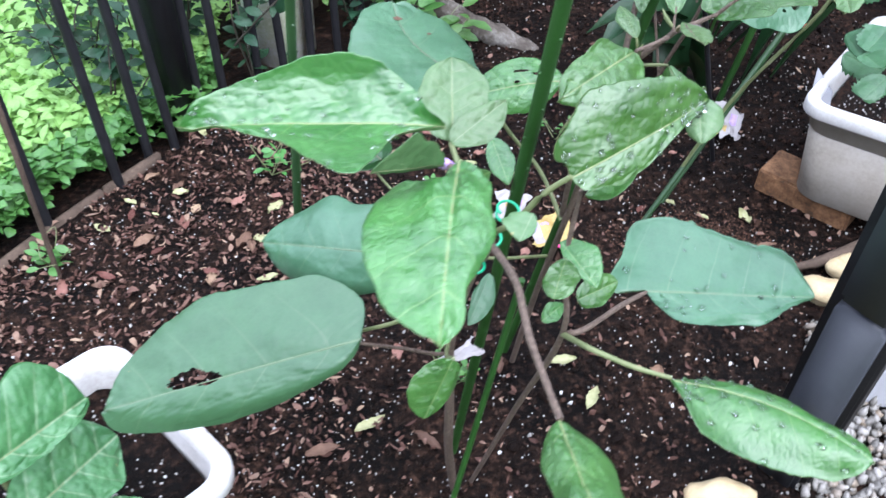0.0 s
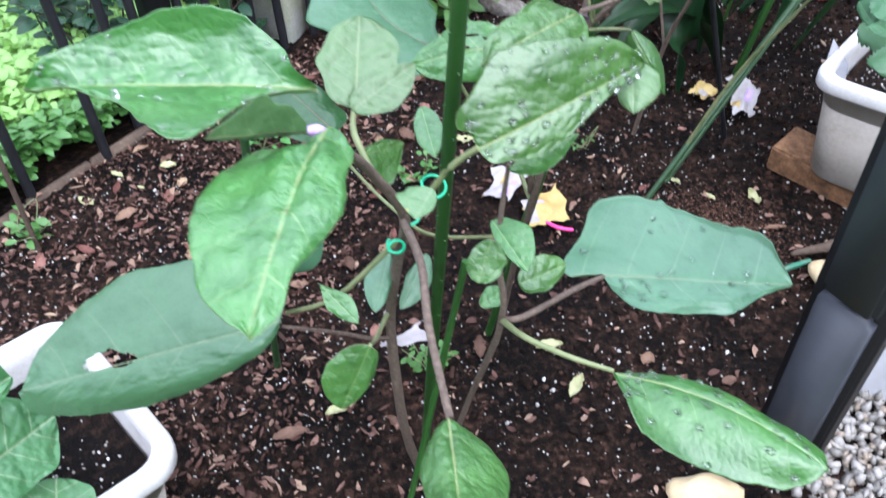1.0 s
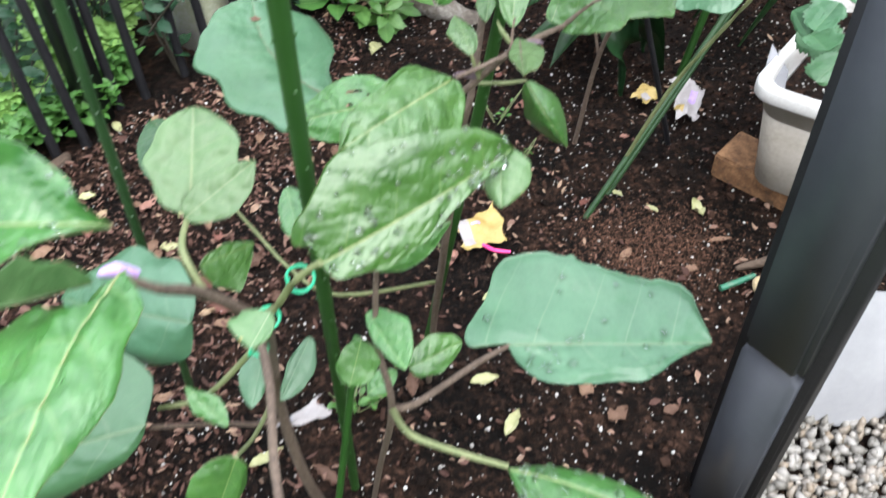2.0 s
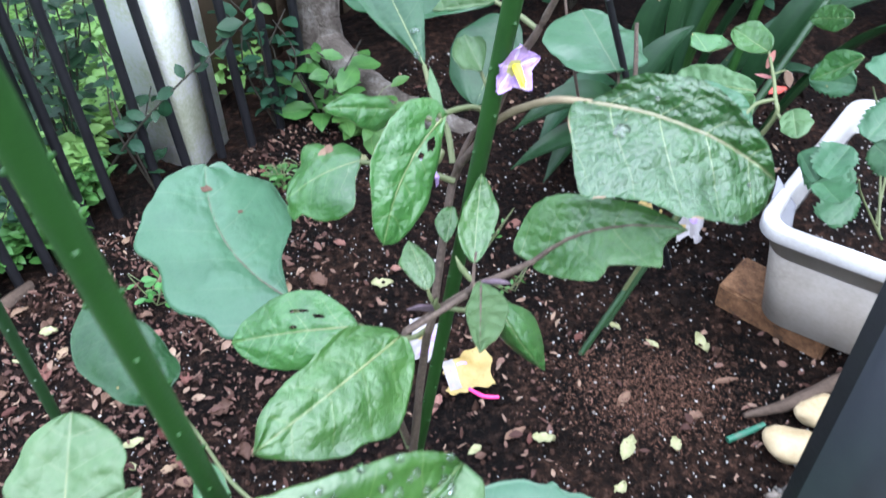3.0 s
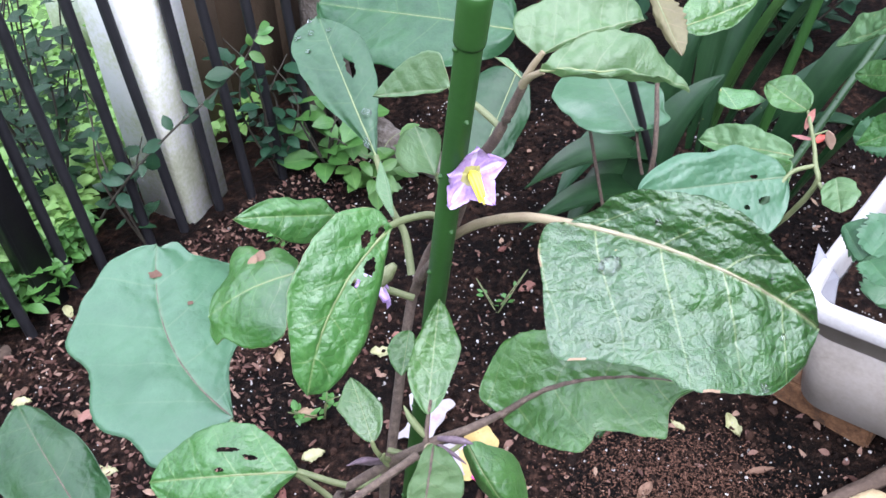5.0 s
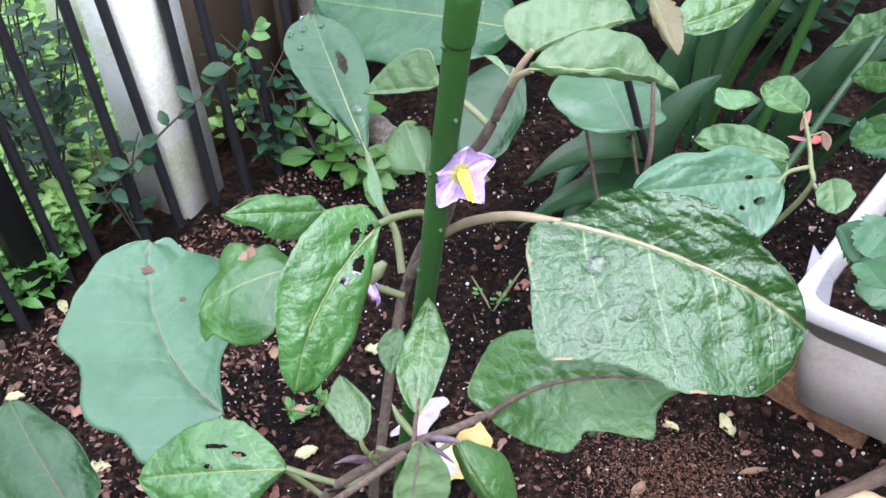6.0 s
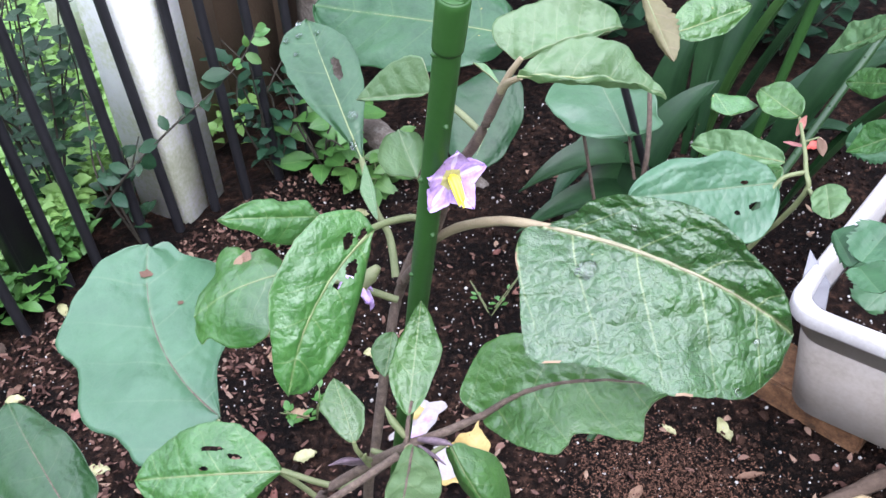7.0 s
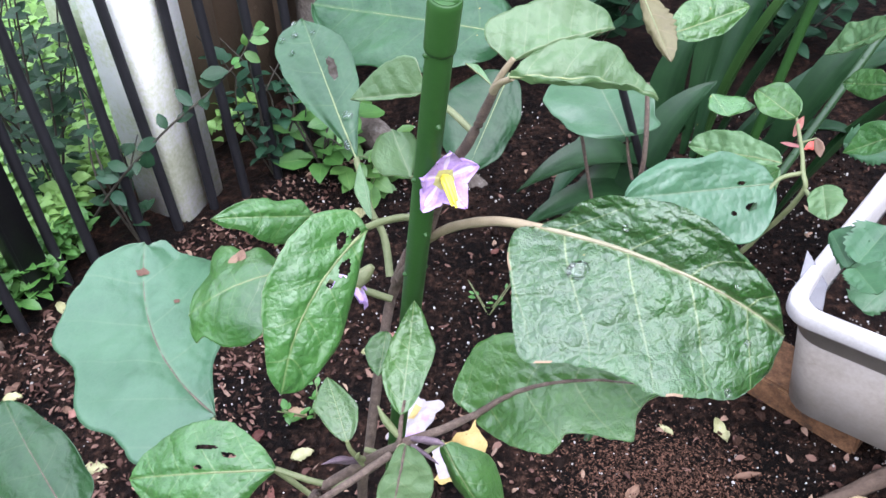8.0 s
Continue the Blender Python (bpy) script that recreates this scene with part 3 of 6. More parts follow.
def small_leaf_data(place, along, up, length, width, bend=0.2):
    """A plain small leaf of 12 faces, for litter, lawn and shrubs."""
    a = Vector(along).normalized()
    s = a.cross(Vector(up)).normalized()
    n = s.cross(a)
    verts = []
    for t, f in ((0, 0.08), (0.25, 0.8), (0.55, 1.0), (0.82, 0.6), (1.0, 0.05)):
        c = Vector(place) + a * length * t + n * bend * length * 4 * t * (1 - t) * 0.5
        e = s * width * 0.5 * f
        verts += [c - e + n * width * 0.14 * f, c, c + e + n * width * 0.14 * f]
    faces = []
    for i in range(4):
        k = i * 3
        faces += [(k, k + 1, k + 4, k + 3), (k + 1, k + 2, k + 5, k + 4)]
    return verts, faces


# ---- the setting ----
def grid(x0, x1, y0, y1, step, height):
    nx, ny = int((x1 - x0) / step), int((y1 - y0) / step)
    verts = []
    for j in range(ny + 1):
        for i in range(nx + 1):
            x, y = x0 + (x1 - x0) * i / nx, y0 + (y1 - y0) * j / ny
            verts.append((x, y, height(x, y)))
    faces = [(j * (nx + 1) + i, j * (nx + 1) + i + 1, (j + 1) * (nx + 1) + i + 1, (j + 1) * (nx + 1) + i) for j in range(ny) for i in range(nx)]
    return verts, faces


# fence line: from the near end to the far end
FENCE = [Vector((-0.772, 1.447)), Vector((-0.545, 1.880)), Vector((-0.255, 2.300))]


def fence_at(u):
    a, b, c = FENCE
    return a * (1 - u) * (1 - 2 * u) + b * 4 * u * (1 - u) + c * u * (2 * u - 1)


def beyond_fence(x, y):
    """How far a place lies behind the fence (plus) or in the bed (minus)."""
    u = min(1.6, max(-0.6, (y - 1.447) / 0.853))
    return fence_at(u).x - x


def clod(x, y):
    p = Vector((x, y, 0))
    h = ground_z(x, y)
    lump = noise.noise(p * 70)
    h += 0.0035 * lump + 0.0022 * noise.noise(p * 150)
    return h


bed_v, bed_f = grid(-1.0, 2.1, 0.35, 4.3, 0.0105, clod)
green = [1 if beyond_fence(bed_v[q[0]][0], bed_v[q[0]][1]) > 0.16 and bed_v[q[0]][0] < -0.62 else 0 for q in bed_f]
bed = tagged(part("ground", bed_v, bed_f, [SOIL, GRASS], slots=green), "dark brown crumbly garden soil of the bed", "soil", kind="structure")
far_v, far_f = grid(-60, 60, -60, 60, 4.0, lambda x, y: -0.035 + 0.02 * noise.noise(Vector((x, y, 0)) * 0.2))
tagged(part("ground", far_v, far_f, GRASS), "green weedy ground stretching away around the garden", "ground", kind="structure")

# crumbs, grit and litter that nobody could count
rng = random.Random(4)


def in_bed(x, y):
    return beyond_fence(x, y) < -0.03 and not (x > 0.73 + 0.25 * (y - 1.1) and y < 1.42)


chunks = []
while len(chunks) < 7500:
    x, y = rng.uniform(-0.8, 1.25), rng.uniform(0.75, 2.75)
    if in_bed(x, y):
        r = rng.uniform(0.002, 0.0055) * (1.9 if rng.random() < 0.07 else 1)
        chunks.append(stone_data((x, y, ground_z(x, y) + r * 0.25), (r * 1.3, r, r), rng.uniform(0, 50), 1, 0.7))
v, f = join(chunks)
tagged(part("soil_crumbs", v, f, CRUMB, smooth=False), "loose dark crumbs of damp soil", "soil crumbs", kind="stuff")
chunks = []
while len(chunks) < 4600:
    x, y = rng.uniform(-0.8, 1.25), rng.uniform(0.75, 2.75)
    if in_bed(x, y) and noise.noise(Vector((x * 2.2, y * 2.2, 3))) > -0.35 + 0.5 * rng.random() - 0.2:
        r = rng.uniform(0.0007, 0.0019) * (1.9 if rng.random() < 0.14 else 1)
        chunks.append(stone_data((x, y, ground_z(x, y) + 0.003 + r * 0.3), (r * 1.3, r, r), rng.uniform(0, 50), 1, 0.5))
v, f = join(chunks)
tagged(part("perlite_grit", v, f, PERLITE, smooth=False), "small white perlite grains mixed through the soil", "perlite", kind="stuff")
chunks = []
while len(chunks) < 4000:
    x, y = rng.uniform(-0.75, 1.2), rng.uniform(0.8, 2.7)
    dense = 1.0 if x < 0.0 else (0.25 if y < 1.95 else 0.10)
    if in_bed(x, y) and rng.random() < dense:
        long = 0.004 + 0.022 * rng.random() ** 2.6
        tilt = Vector((rng.gauss(0, 0.35), rng.gauss(0, 0.35), 1))
        turn = rng.uniform(0, 6.3)
        chunks.append(small_leaf_data((x, y, ground_z(x, y) + rng.uniform(0.003, 0.010)), (math.cos(turn), math.sin(turn), rng.gauss(0, 0.25)), tilt, long, long * rng.uniform(0.18, 0.6), rng.uniform(-0.8, 0.8)))
v, f = join(chunks)
tagged(part("leaf_litter", v, f, LITTER), "brown and reddish dry leaf bits and bark chips on the soil", "leaf litter", kind="stuff")

chunks = []
while len(chunks) < 3600:
    x, y = rng.uniform(-0.75, 0.55), rng.uniform(0.85, 2.7)
    if in_bed(x, y) and rng.random() < (1.0 if x < -0.05 else 0.14 if y < 1.95 else 0.04):
        r = rng.uniform(0.0025, 0.0085)
        v, f = stone_data((0, 0, 0), (r * rng.uniform(1.0, 1.9), r * 0.55, r), rng.uniform(0, 50), 1, 0.7)
        tip = Euler((rng.gauss(0, 0.5), rng.gauss(0, 0.5), rng.uniform(0, 6.3))).to_matrix()
        chunks.append(([tip @ Vector((q.x, q.y, q.z * 0.35)) + Vector((x, y, ground_z(x, y) + 0.005)) for q in v], f))
v, f = join(chunks)
tagged(part("bark_chips", v, f, CHIP, smooth=False), "reddish brown bark chips spread over the soil", "bark chips", kind="stuff")

# reddish fibrous peat scattered in one loose patch
chunks = []
while len(chunks) < 4600:
    x, y = rng.gauss(0.650, 0.095), rng.gauss(1.645, 0.065)
    if in_bed(x, y):
        turn, long = rng.uniform(0, 6.3), rng.uniform(0.002, 0.008)
        chunks.append(small_leaf_data((x, y, ground_z(x, y) + rng.uniform(0.002, 0.008)), (math.cos(turn), math.sin(turn), rng.gauss(0, 0.2)), (rng.gauss(0, 0.4), rng.gauss(0, 0.4), 1), long, rng.uniform(0.0008, 0.003), rng.uniform(-0.4, 0.4)))
v, f = join(chunks)
tagged(part("peat_fibre", v, f, PEAT), "reddish brown peat fibres scattered on dark soil", "peat", kind="stuff")

# white pebbles beside the bed
chunks = []
while len(chunks) < 5200:
    x, y = rng.uniform(0.62, 1.3), rng.uniform(0.6, 1.46)
    if x > 0.735 + 0.25 * (y - 1.1):
        r = rng.uniform(0.0045, 0.011)
        chunks.append(stone_data((x, y, -0.004 + rng.uniform(0.0, 0.020)), (r * 1.5, r * 0.85, r), rng.uniform(0, 50), 1, 0.75))
v, f = join(chunks)
tagged(part("white_gravel", v, f, PEBBLE), "white and grey rounded pebbles beside the bed", "gravel", kind="stuff")

# edging under the fence
edging = thing("edging", "weathered brown edging boards along the fence foot", "edging", kind="structure")
for k in range(4):
    u0, u1 = k / 6 - 0.25, (k + 1) / 6 - 0.255
    a, b = fence_at(u0), fence_at(u1)
    mid = (a + b) / 2
    m = pose(mid.x + 0.024, mid.y - 0.014, -0.010, 0, 0, math.degrees(math.atan2((b - a).y, (b - a).x)))
    v, f = box_data(((b - a).length, 0.016, 0.05), m, 0.004)
    part("edging_board", v, f, KERB, edging)

# black metal fence: round bars at uneven steps and one square post
fence = thing("fence", "black painted metal railing with upright round bars", "fence", kind="structure")
for x, y, lean in (
    (-0.93, 1.10, -0.04), (-0.87, 1.23, -0.04), (-0.80, 1.37, -0.04), (-0.709, 1.525, -0.045), (-0.616, 1.680, -0.065), (-0.583, 1.780, -0.055), (-0.541, 1.832, -0.07),
    (-0.517, 1.966, -0.035), (-0.472, 2.013, -0.04), (-0.410, 2.106, -0.03), (-0.358, 2.164, -0.062), (-0.307, 2.242, -0.018), (-0.244, 2.284, -0.042), (-0.195, 2.365, -0.03), (-0.140, 2.440, -0.03),
):
    tube("bar", [(x, y, -0.05), (x + 1.3 * lean, y, 1.25)], 0.0105, BLACK, fence, n=14)
v, f = box_data((0.055, 0.055, 1.3), pose(-0.562, 1.905, 0.60, 0, -2.2, 62), 0.005)
part("post", v, f, BLACK, fence, "square black fence post")

# white pillar and old boards behind the fence
pillar = thing("pillar", "white painted pillar streaked with green algae", "pillar", kind="structure")
v, f = box_data((0.135, 0.135, 1.5), pose(-0.401, 2.270, 0.70, 0, -0.8, -18.3), 0.007)
part("shaft", v, f, PILLAR, pillar)
wall = thing("wall_white", "white painted garden wall seen through the railing", "wall", kind="structure")
v, f = box_data((0.45, 0.08, 1.0), pose(-0.745, 2.905, 0.45, 0, 0, 4), 0.004)
part("wall_panel", v, f, PILLAR, wall)
boards = thing("wall_boards", "dark weathered upright wooden boards", "board wall", kind="structure")
for k in range(7):
    v, f = box_data((0.088, 0.018, 1.5 + 0.02 * (k % 3)), pose(-0.375 + 0.089 * k * 0.45, 2.50 + 0.089 * k * 0.893, 0.65, 0, 0, 63.2), 0.002)
    part("board", v, f, BOARD, boards)

# unseen walls, added to close the garden around the walk and block low skylight
for name, size, place, turn in (
    ("wall_house", (9.0, 0.2, 2.2), (0.0, -3.0, 1.0), 0),
    ("wall_east", (8.0, 0.2, 2.0), (3.4, 1.5, 0.9), 90),
    ("wall_north", (9.0, 0.2, 2.0), (0.0, 4.6, 0.9), 0),
    ("wall_west", (9.0, 0.2, 0.9), (-4.4, 1.1, 0.4), 90),
):
    v, f = box_data(size, pose(*place, 0, 0, turn), 0.01)
    tagged(part(name, v, f, KERB, smooth=False), "plain weathered brown wall out of view, added to block low skylight", "wall", kind="structure")

# tree trunk with a root running out of its foot
tree = thing("tree_trunk", "small tree with a grey mottled trunk and a thick surface root", "tree", place=(-0.15, 2.66, 0))
tube("trunk", [(-0.155, 2.66, -0.05), (-0.15, 2.66, 0.12), (-0.145, 2.69, 0.6), (-0.13, 2.73, 1.4)], [0.068, 0.055, 0.050, 0.045], BARK, tree, n=24, bumps=0.25)
tube("root", [(-0.13, 2.63, 0.07), (-0.05, 2.55, 0.045), (0.05, 2.46, 0.03), (0.17, 2.41, 0.015), (0.28, 2.39, -0.02)], [0.045, 0.042, 0.036, 0.032, 0.02], BARK, tree, n=16, bumps=0.3)

# limbs and crown stay out of view, added to shade the back of the bed
tips = []
r = random.Random(31)
for k in range(11):
    end = Vector((0.45 + 0.95 * math.cos(0.62 * k) * r.uniform(0.4, 1.0), 3.25 + 0.85 * math.sin(0.62 * k) * r.uniform(0.4, 1.0), r.uniform(1.9, 3.0)))
    fork = Vector((-0.13, 2.73, 1.25 + 0.06 * k))
    tube("limb", [fork - Vector((0, 0, 0.1)), fork.lerp(end, 0.5) + Vector((0, 0, 0.15)), end], [0.028, 0.018, 0.006], BARK, tree, n=8, bumps=0.2)
    tips += [fork.lerp(end, q) for q in (0.55, 0.8, 1.0)]
tube("upper_trunk", [(-0.135, 2.72, 1.3), (-0.12, 2.76, 1.7), (-0.05, 2.85, 2.3)], [0.046, 0.038, 0.02], BARK, tree, n=14, bumps=0.2)
chunks, uvs = [], []
UV5 = [(0.0, 0.5), (0.0, 0.0), (0.0, 0.5)] * 5
for c in tips:
    for k in range(85):
        p = c + Vector((r.gauss(0, 0.19), r.gauss(0, 0.19), r.gauss(0, 0.12)))
        turn, size = r.uniform(0, 6.3), r.uniform(0.05, 0.10)
        chunks.append(small_leaf_data(p, (math.cos(turn), math.sin(turn), r.uniform(-0.6, 0.2)), (r.gauss(0, 0.4), r.gauss(0, 0.4), 1), size, size * 0.5))
        uvs += UV5
v, f = join(chunks)
part("crown", v, f, LEAF["shrub"], tree, "dark green leafy crown out of view, added to shade the bed", uvs=uvs)

# bright weeds and shrubs behind the fence
chunks, uvs, shade = [], [], []
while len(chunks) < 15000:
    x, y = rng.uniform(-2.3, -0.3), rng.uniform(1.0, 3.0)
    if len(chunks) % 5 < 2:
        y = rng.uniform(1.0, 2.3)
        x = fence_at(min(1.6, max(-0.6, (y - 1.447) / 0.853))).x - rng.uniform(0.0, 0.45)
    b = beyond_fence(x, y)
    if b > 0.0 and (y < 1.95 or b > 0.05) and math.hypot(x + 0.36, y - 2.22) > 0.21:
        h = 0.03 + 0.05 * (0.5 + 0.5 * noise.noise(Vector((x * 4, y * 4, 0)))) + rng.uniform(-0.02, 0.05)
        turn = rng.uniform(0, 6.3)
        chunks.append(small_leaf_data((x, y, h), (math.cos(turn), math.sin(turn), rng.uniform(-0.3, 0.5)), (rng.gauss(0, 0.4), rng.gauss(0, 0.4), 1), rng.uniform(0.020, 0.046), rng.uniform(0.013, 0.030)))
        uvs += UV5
        # leaves near the fence take the darker green in place of shrub shade
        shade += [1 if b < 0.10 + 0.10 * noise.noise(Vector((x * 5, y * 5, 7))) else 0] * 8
v, f = join(chunks)
tagged(part("ground_cover", v, f, [LEAF["weed"], LEAF["seedling"]], slots=shade, uvs=uvs), "bright green low weeds covering the ground behind the fence, coloured darker for shade near it", "weeds", kind="stuff")


def shrub(name, label, foot, stems, reach, leaf_len, kind, count, seed):
    """A small bush: thin woody stems with pairs of leaves along them."""
    r = random.Random(seed)
    ob = thing(name, label, "shrub", place=foot)
    chunks, uv = [], []
    for k in range(stems):
        turn = r.uniform(0, 6.3)
        out = reach[0] * r.uniform(0.3, 1.0)
        top = Vector(foot) + Vector((math.cos(turn) * out, math.sin(turn) * out, reach[1] * r.uniform(0.55, 1.0)))
        knee = Vector(foot).lerp(top, 0.5) + Vector((r.gauss(0, 0.03), r.gauss(0, 0.03), 0.04))
        tube("stem", [foot, knee, top], [0.0012, 0.0010, 0.0007] if reach[1] < 0.15 else [0.0028, 0.0022, 0.0012], STEM_GREEN if reach[1] < 0.15 else TWIG, ob, n=6)
        for i in range(count):
            t = 0.15 + 0.85 * i / count
            a, b, c = Vector(foot), knee, top
            p = a * (1 - t) ** 2 + b * 2 * t * (1 - t) + c * t * t
            w = r.uniform(0, 6.3)
            d = Vector((math.cos(w), math.sin(w), r.uniform(-0.35, 0.5)))
            size = leaf_len * r.uniform(0.7, 1.25)
            chunks.append(small_leaf_data(p + d.normalized() * 0.006, d, (r.gauss(0, 0.35), r.gauss(0, 0.35) - 0.2, 1), size, size * r.uniform(0.48, 0.62), r.uniform(-0.2, 0.3)))
            uv.extend(UV5)
    v, f = join(chunks)
    crown = part("crown", v, f, LEAF[kind], ob, "small oval leaves", uvs=uv)
    return ob


for foot, stems, reach, size, kind, count, seed, label in (
    ((-0.62, 2.16, 0), 8, (0.16, 0.60), 0.042, "shrub", 18, 1, "dark green shrub with small oval leaves growing through the railing"),
    ((-0.74, 2.30, 0), 8, (0.22, 0.66), 0.042, "shrub", 16, 2, "dark green shrub with small oval leaves behind the railing"),
    ((-0.80, 2.02, 0), 8, (0.18, 0.36), 0.040, "shrub", 18, 3, "low dark green shrub at the railing"),
    ((-0.98, 2.45, 0), 9, (0.25, 0.7), 0.042, "shrub", 19, 5, "dark green shrub in front of the white wall"),
    ((-0.42, 2.10, 0), 4, (0.09, 0.36), 0.042, "shrub", 9, 8, "sparse twigs with dark oval leaves between the bars"),
    ((-0.21, 2.37, 0), 6, (0.12, 0.46), 0.045, "shrub", 10, 6, "sprawling twigs with blue-green oval leaves beside the fence"),
    ((-0.70, 1.86, 0), 7, (0.15, 0.30), 0.040, "shrub", 17, 33, "low dark green leafy shrub at the foot of the railing"),
    ((-0.10, 2.40, 0), 6, (0.15, 0.20), 0.078, "seedling", 5, 7, "leafy green vine seedling at the tree foot"),
    ((0.02, 2.34, 0), 5, (0.12, 0.09), 0.062, "seedling", 5, 9, "low green creeping weed near the root"),
    ((0.10, 2.95, 0), 12, (0.35, 0.5), 0.07, "shrub", 16, 21, "dark leafy shrub at the back of the bed"),
    ((0.50, 3.00, 0), 12, (0.35, 0.5), 0.07, "shrub", 16, 22, "dark leafy shrub behind the strap leaves"),
    ((1.00, 3.05, 0), 12, (0.35, 0.5), 0.07, "shrub", 16, 23, "dark leafy shrub behind the strap leaves"),
    ((1.45, 2.95, 0), 12, (0.35, 0.5), 0.07, "shrub", 16, 24, "dark leafy shrub at the back of the bed"),
    ((-0.66, 1.42, 0), 5, (0.05, 0.06), 0.028, "seedling", 4, 10, "small bright green weed at the edging"),
    ((-0.30, 1.76, 0), 4, (0.03, 0.06), 0.026, "seedling", 4, 11, "small pale green seedling in the soil"),
    ((-0.13, 2.13, 0), 6, (0.07, 0.05), 0.018, "seedling", 7, 12, "tiny green weeds in the soil below the railing"),
    ((0.06, 1.70, 0), 4, (0.05, 0.06), 0.020, "seedling", 5, 13, "tiny feathery green seedling in the soil"),
    ((0.38, 1.86, 0), 3, (0.02, 0.03), 0.012, "seedling", 4, 14, "tiny green seedling in the soil"),
    ((0.33, 1.98, 0), 3, (0.02, 0.03), 0.012, "seedling", 4, 15, "tiny green seedling in the soil"),
    ((0.15, 1.22, 0), 5, (0.05, 0.06), 0.020, "seedling", 6, 16, "small dark green seedling in the soil"),
):
    shrub("weed" if kind == "seedling" else "shrub", label, foot, stems, reach, size, kind, count, seed)

# one long twig reaching through the railing in front of the pillar
twig = thing("twig", "long leafy twig with dark oval leaves in front of the pillar", "twig", place=(-0.56, 2.10, 0))
way = [Vector(q) for q in ((-0.56, 2.10, -0.01), (-0.408, 2.060, 0.186), (-0.278, 2.060, 0.320), (-0.184, 2.080, 0.398), (-0.123, 2.100, 0.458), (-0.095, 2.120, 0.508))]
tube("stem", way, [0.003, 0.0026, 0.0022, 0.0018, 0.0014, 0.0008], TWIG, twig, n=7)
r = random.Random(77)
for k in range(22):
    s = 0.9 + 4.1 * k / 21
    i = min(4, int(s))
    p = way[i].lerp(way[i + 1], s - i)
    d = Vector((r.uniform(-1, 1), r.uniform(-0.7, 0.3), r.uniform(-0.5, 0.7))).normalized()
    size = r.uniform(0.030, 0.050) * (1 if k < 15 else 0.7)
    v, f = small_leaf_data(p, d, (r.gauss(0, 0.3), -0.7, 0.8), size, size * r.uniform(0.5, 0.66), r.uniform(-0.1, 0.25))
    part("leaf", v, f, LEAF["shrub" if k < 15 else "seedling"], twig, uvs=UV5)


# ---- planters, stones, bits of paper ----
def planter(label, corner, along, across, long, wide, high, foot):
    """A white plastic trough with a rolled rim, filled with soil. corner: outer rim corner at the ground plan."""
    u, w = Vector(along).normalized(), Vector(across).normalized()
    ob = thing("planter", label, "planter", "white planters", place=(*corner, foot))

    def ring(inset, z, r):
        out = []
        L, W = long - 2 * inset, wide - 2 * inset
        for cx, cy, a0 in ((L - r, r, -90), (L - r, W - r, 0), (r, W - r, 90), (r, r, 180)):
            for k in range(7):
                a = radians(a0 + 15 * k)
                q = Vector(corner) + u * (inset + cx + r * math.cos(a)) + w * (inset + cy + r * math.sin(a))
                out.append(Vector((q.x, q.y, foot + z)))
        return out

    rings = [ring(0.045, 0.0, 0.05), ring(0.036, 0.008, 0.052), ring(0.0195, high * 0.705, 0.05), ring(0.0215, high * 0.712, 0.05), ring(0.0180, high * 0.720, 0.05),
             ring(0.012, high - 0.032, 0.045), ring(0.002, high - 0.030, 0.045), ring(0.0, high - 0.026, 0.045), ring(0.0, high - 0.006, 0.045), ring(0.003, high, 0.044), ring(0.016, high + 0.001, 0.040), ring(0.022, high - 0.004, 0.036),
             ring(0.024, high - 0.03, 0.036), ring(0.034, high - 0.10, 0.034)]
    n = len(rings[0])
    verts = [p for r in rings for p in r]
    faces = [tuple(reversed(range(n)))]
    for i in range(len(rings) - 1):
        for k in range(n):
            j = (k + 1) % n
            faces.append((i * n + k, i * n + j, (i + 1) * n + j, (i + 1) * n + k))
    # sides use a darker, greyer plastic than the rim and inside
    part("trough", verts, faces, [PLASTIC_SIDE, WHITE_PLASTIC], ob, slots=[0] * (1 + 5 * n) + [1] * (n * (len(rings) - 6)))
    top = ring(0.032, high - 0.055, 0.035)
    c = sum(top, Vector()) / n
    verts, faces = [], []
    levels = 14
    for i in range(levels + 1):
        for p in top:
            q = c.lerp(p, max(0.02, i / levels))
            q.z += 0.010 * noise.noise(Vector((q.x, q.y, 0)) * 14) + 0.005 * noise.noise(Vector((q.x, q.y, 0)) * 60)
            verts.append(q)
    for i in range(levels):
        for k in range(n):
            j = (k + 1) % n
            faces.append((i * n + k, i * n + j, (i + 1) * n + j, (i + 1) * n + k))
    faces.append(tuple(range(n)))
    part("potting_soil", verts, faces, SOIL, ob, "dark potting soil")
    r = random.Random(3)
    chunks = []
    for k in range(260):
        q = Vector(corner) + u * r.uniform(0.05, long - 0.05) + w * r.uniform(0.05, wide - 0.05)
        s = r.uniform(0.001, 0.0022)
        chunks.append(stone_data((q.x, q.y, foot + high - 0.049 + 0.006 * noise.noise(Vector((q.x, q.y, 0)) * 14)), (s * 1.3, s, s), r.uniform(0, 40), 1, 0.5))
    v, f = join(chunks)
    g = part("perlite", v, f, PERLITE, ob, "white perlite grains", smooth=False)
    g["kind"] = "stuff"
    return ob


planter("white plastic trough planter with stained sides standing on a brick", (0.774, 1.766), (0.246, 0.392), (0.892, -0.452), 0.465, 0.29, 0.245, 0.058)
planter("white plastic trough planter half hidden under leaves", (-0.088, 0.836), (-0.243, 0.195), (-0.63, -0.78), 0.315, 0.45, 0.285, 0.0)


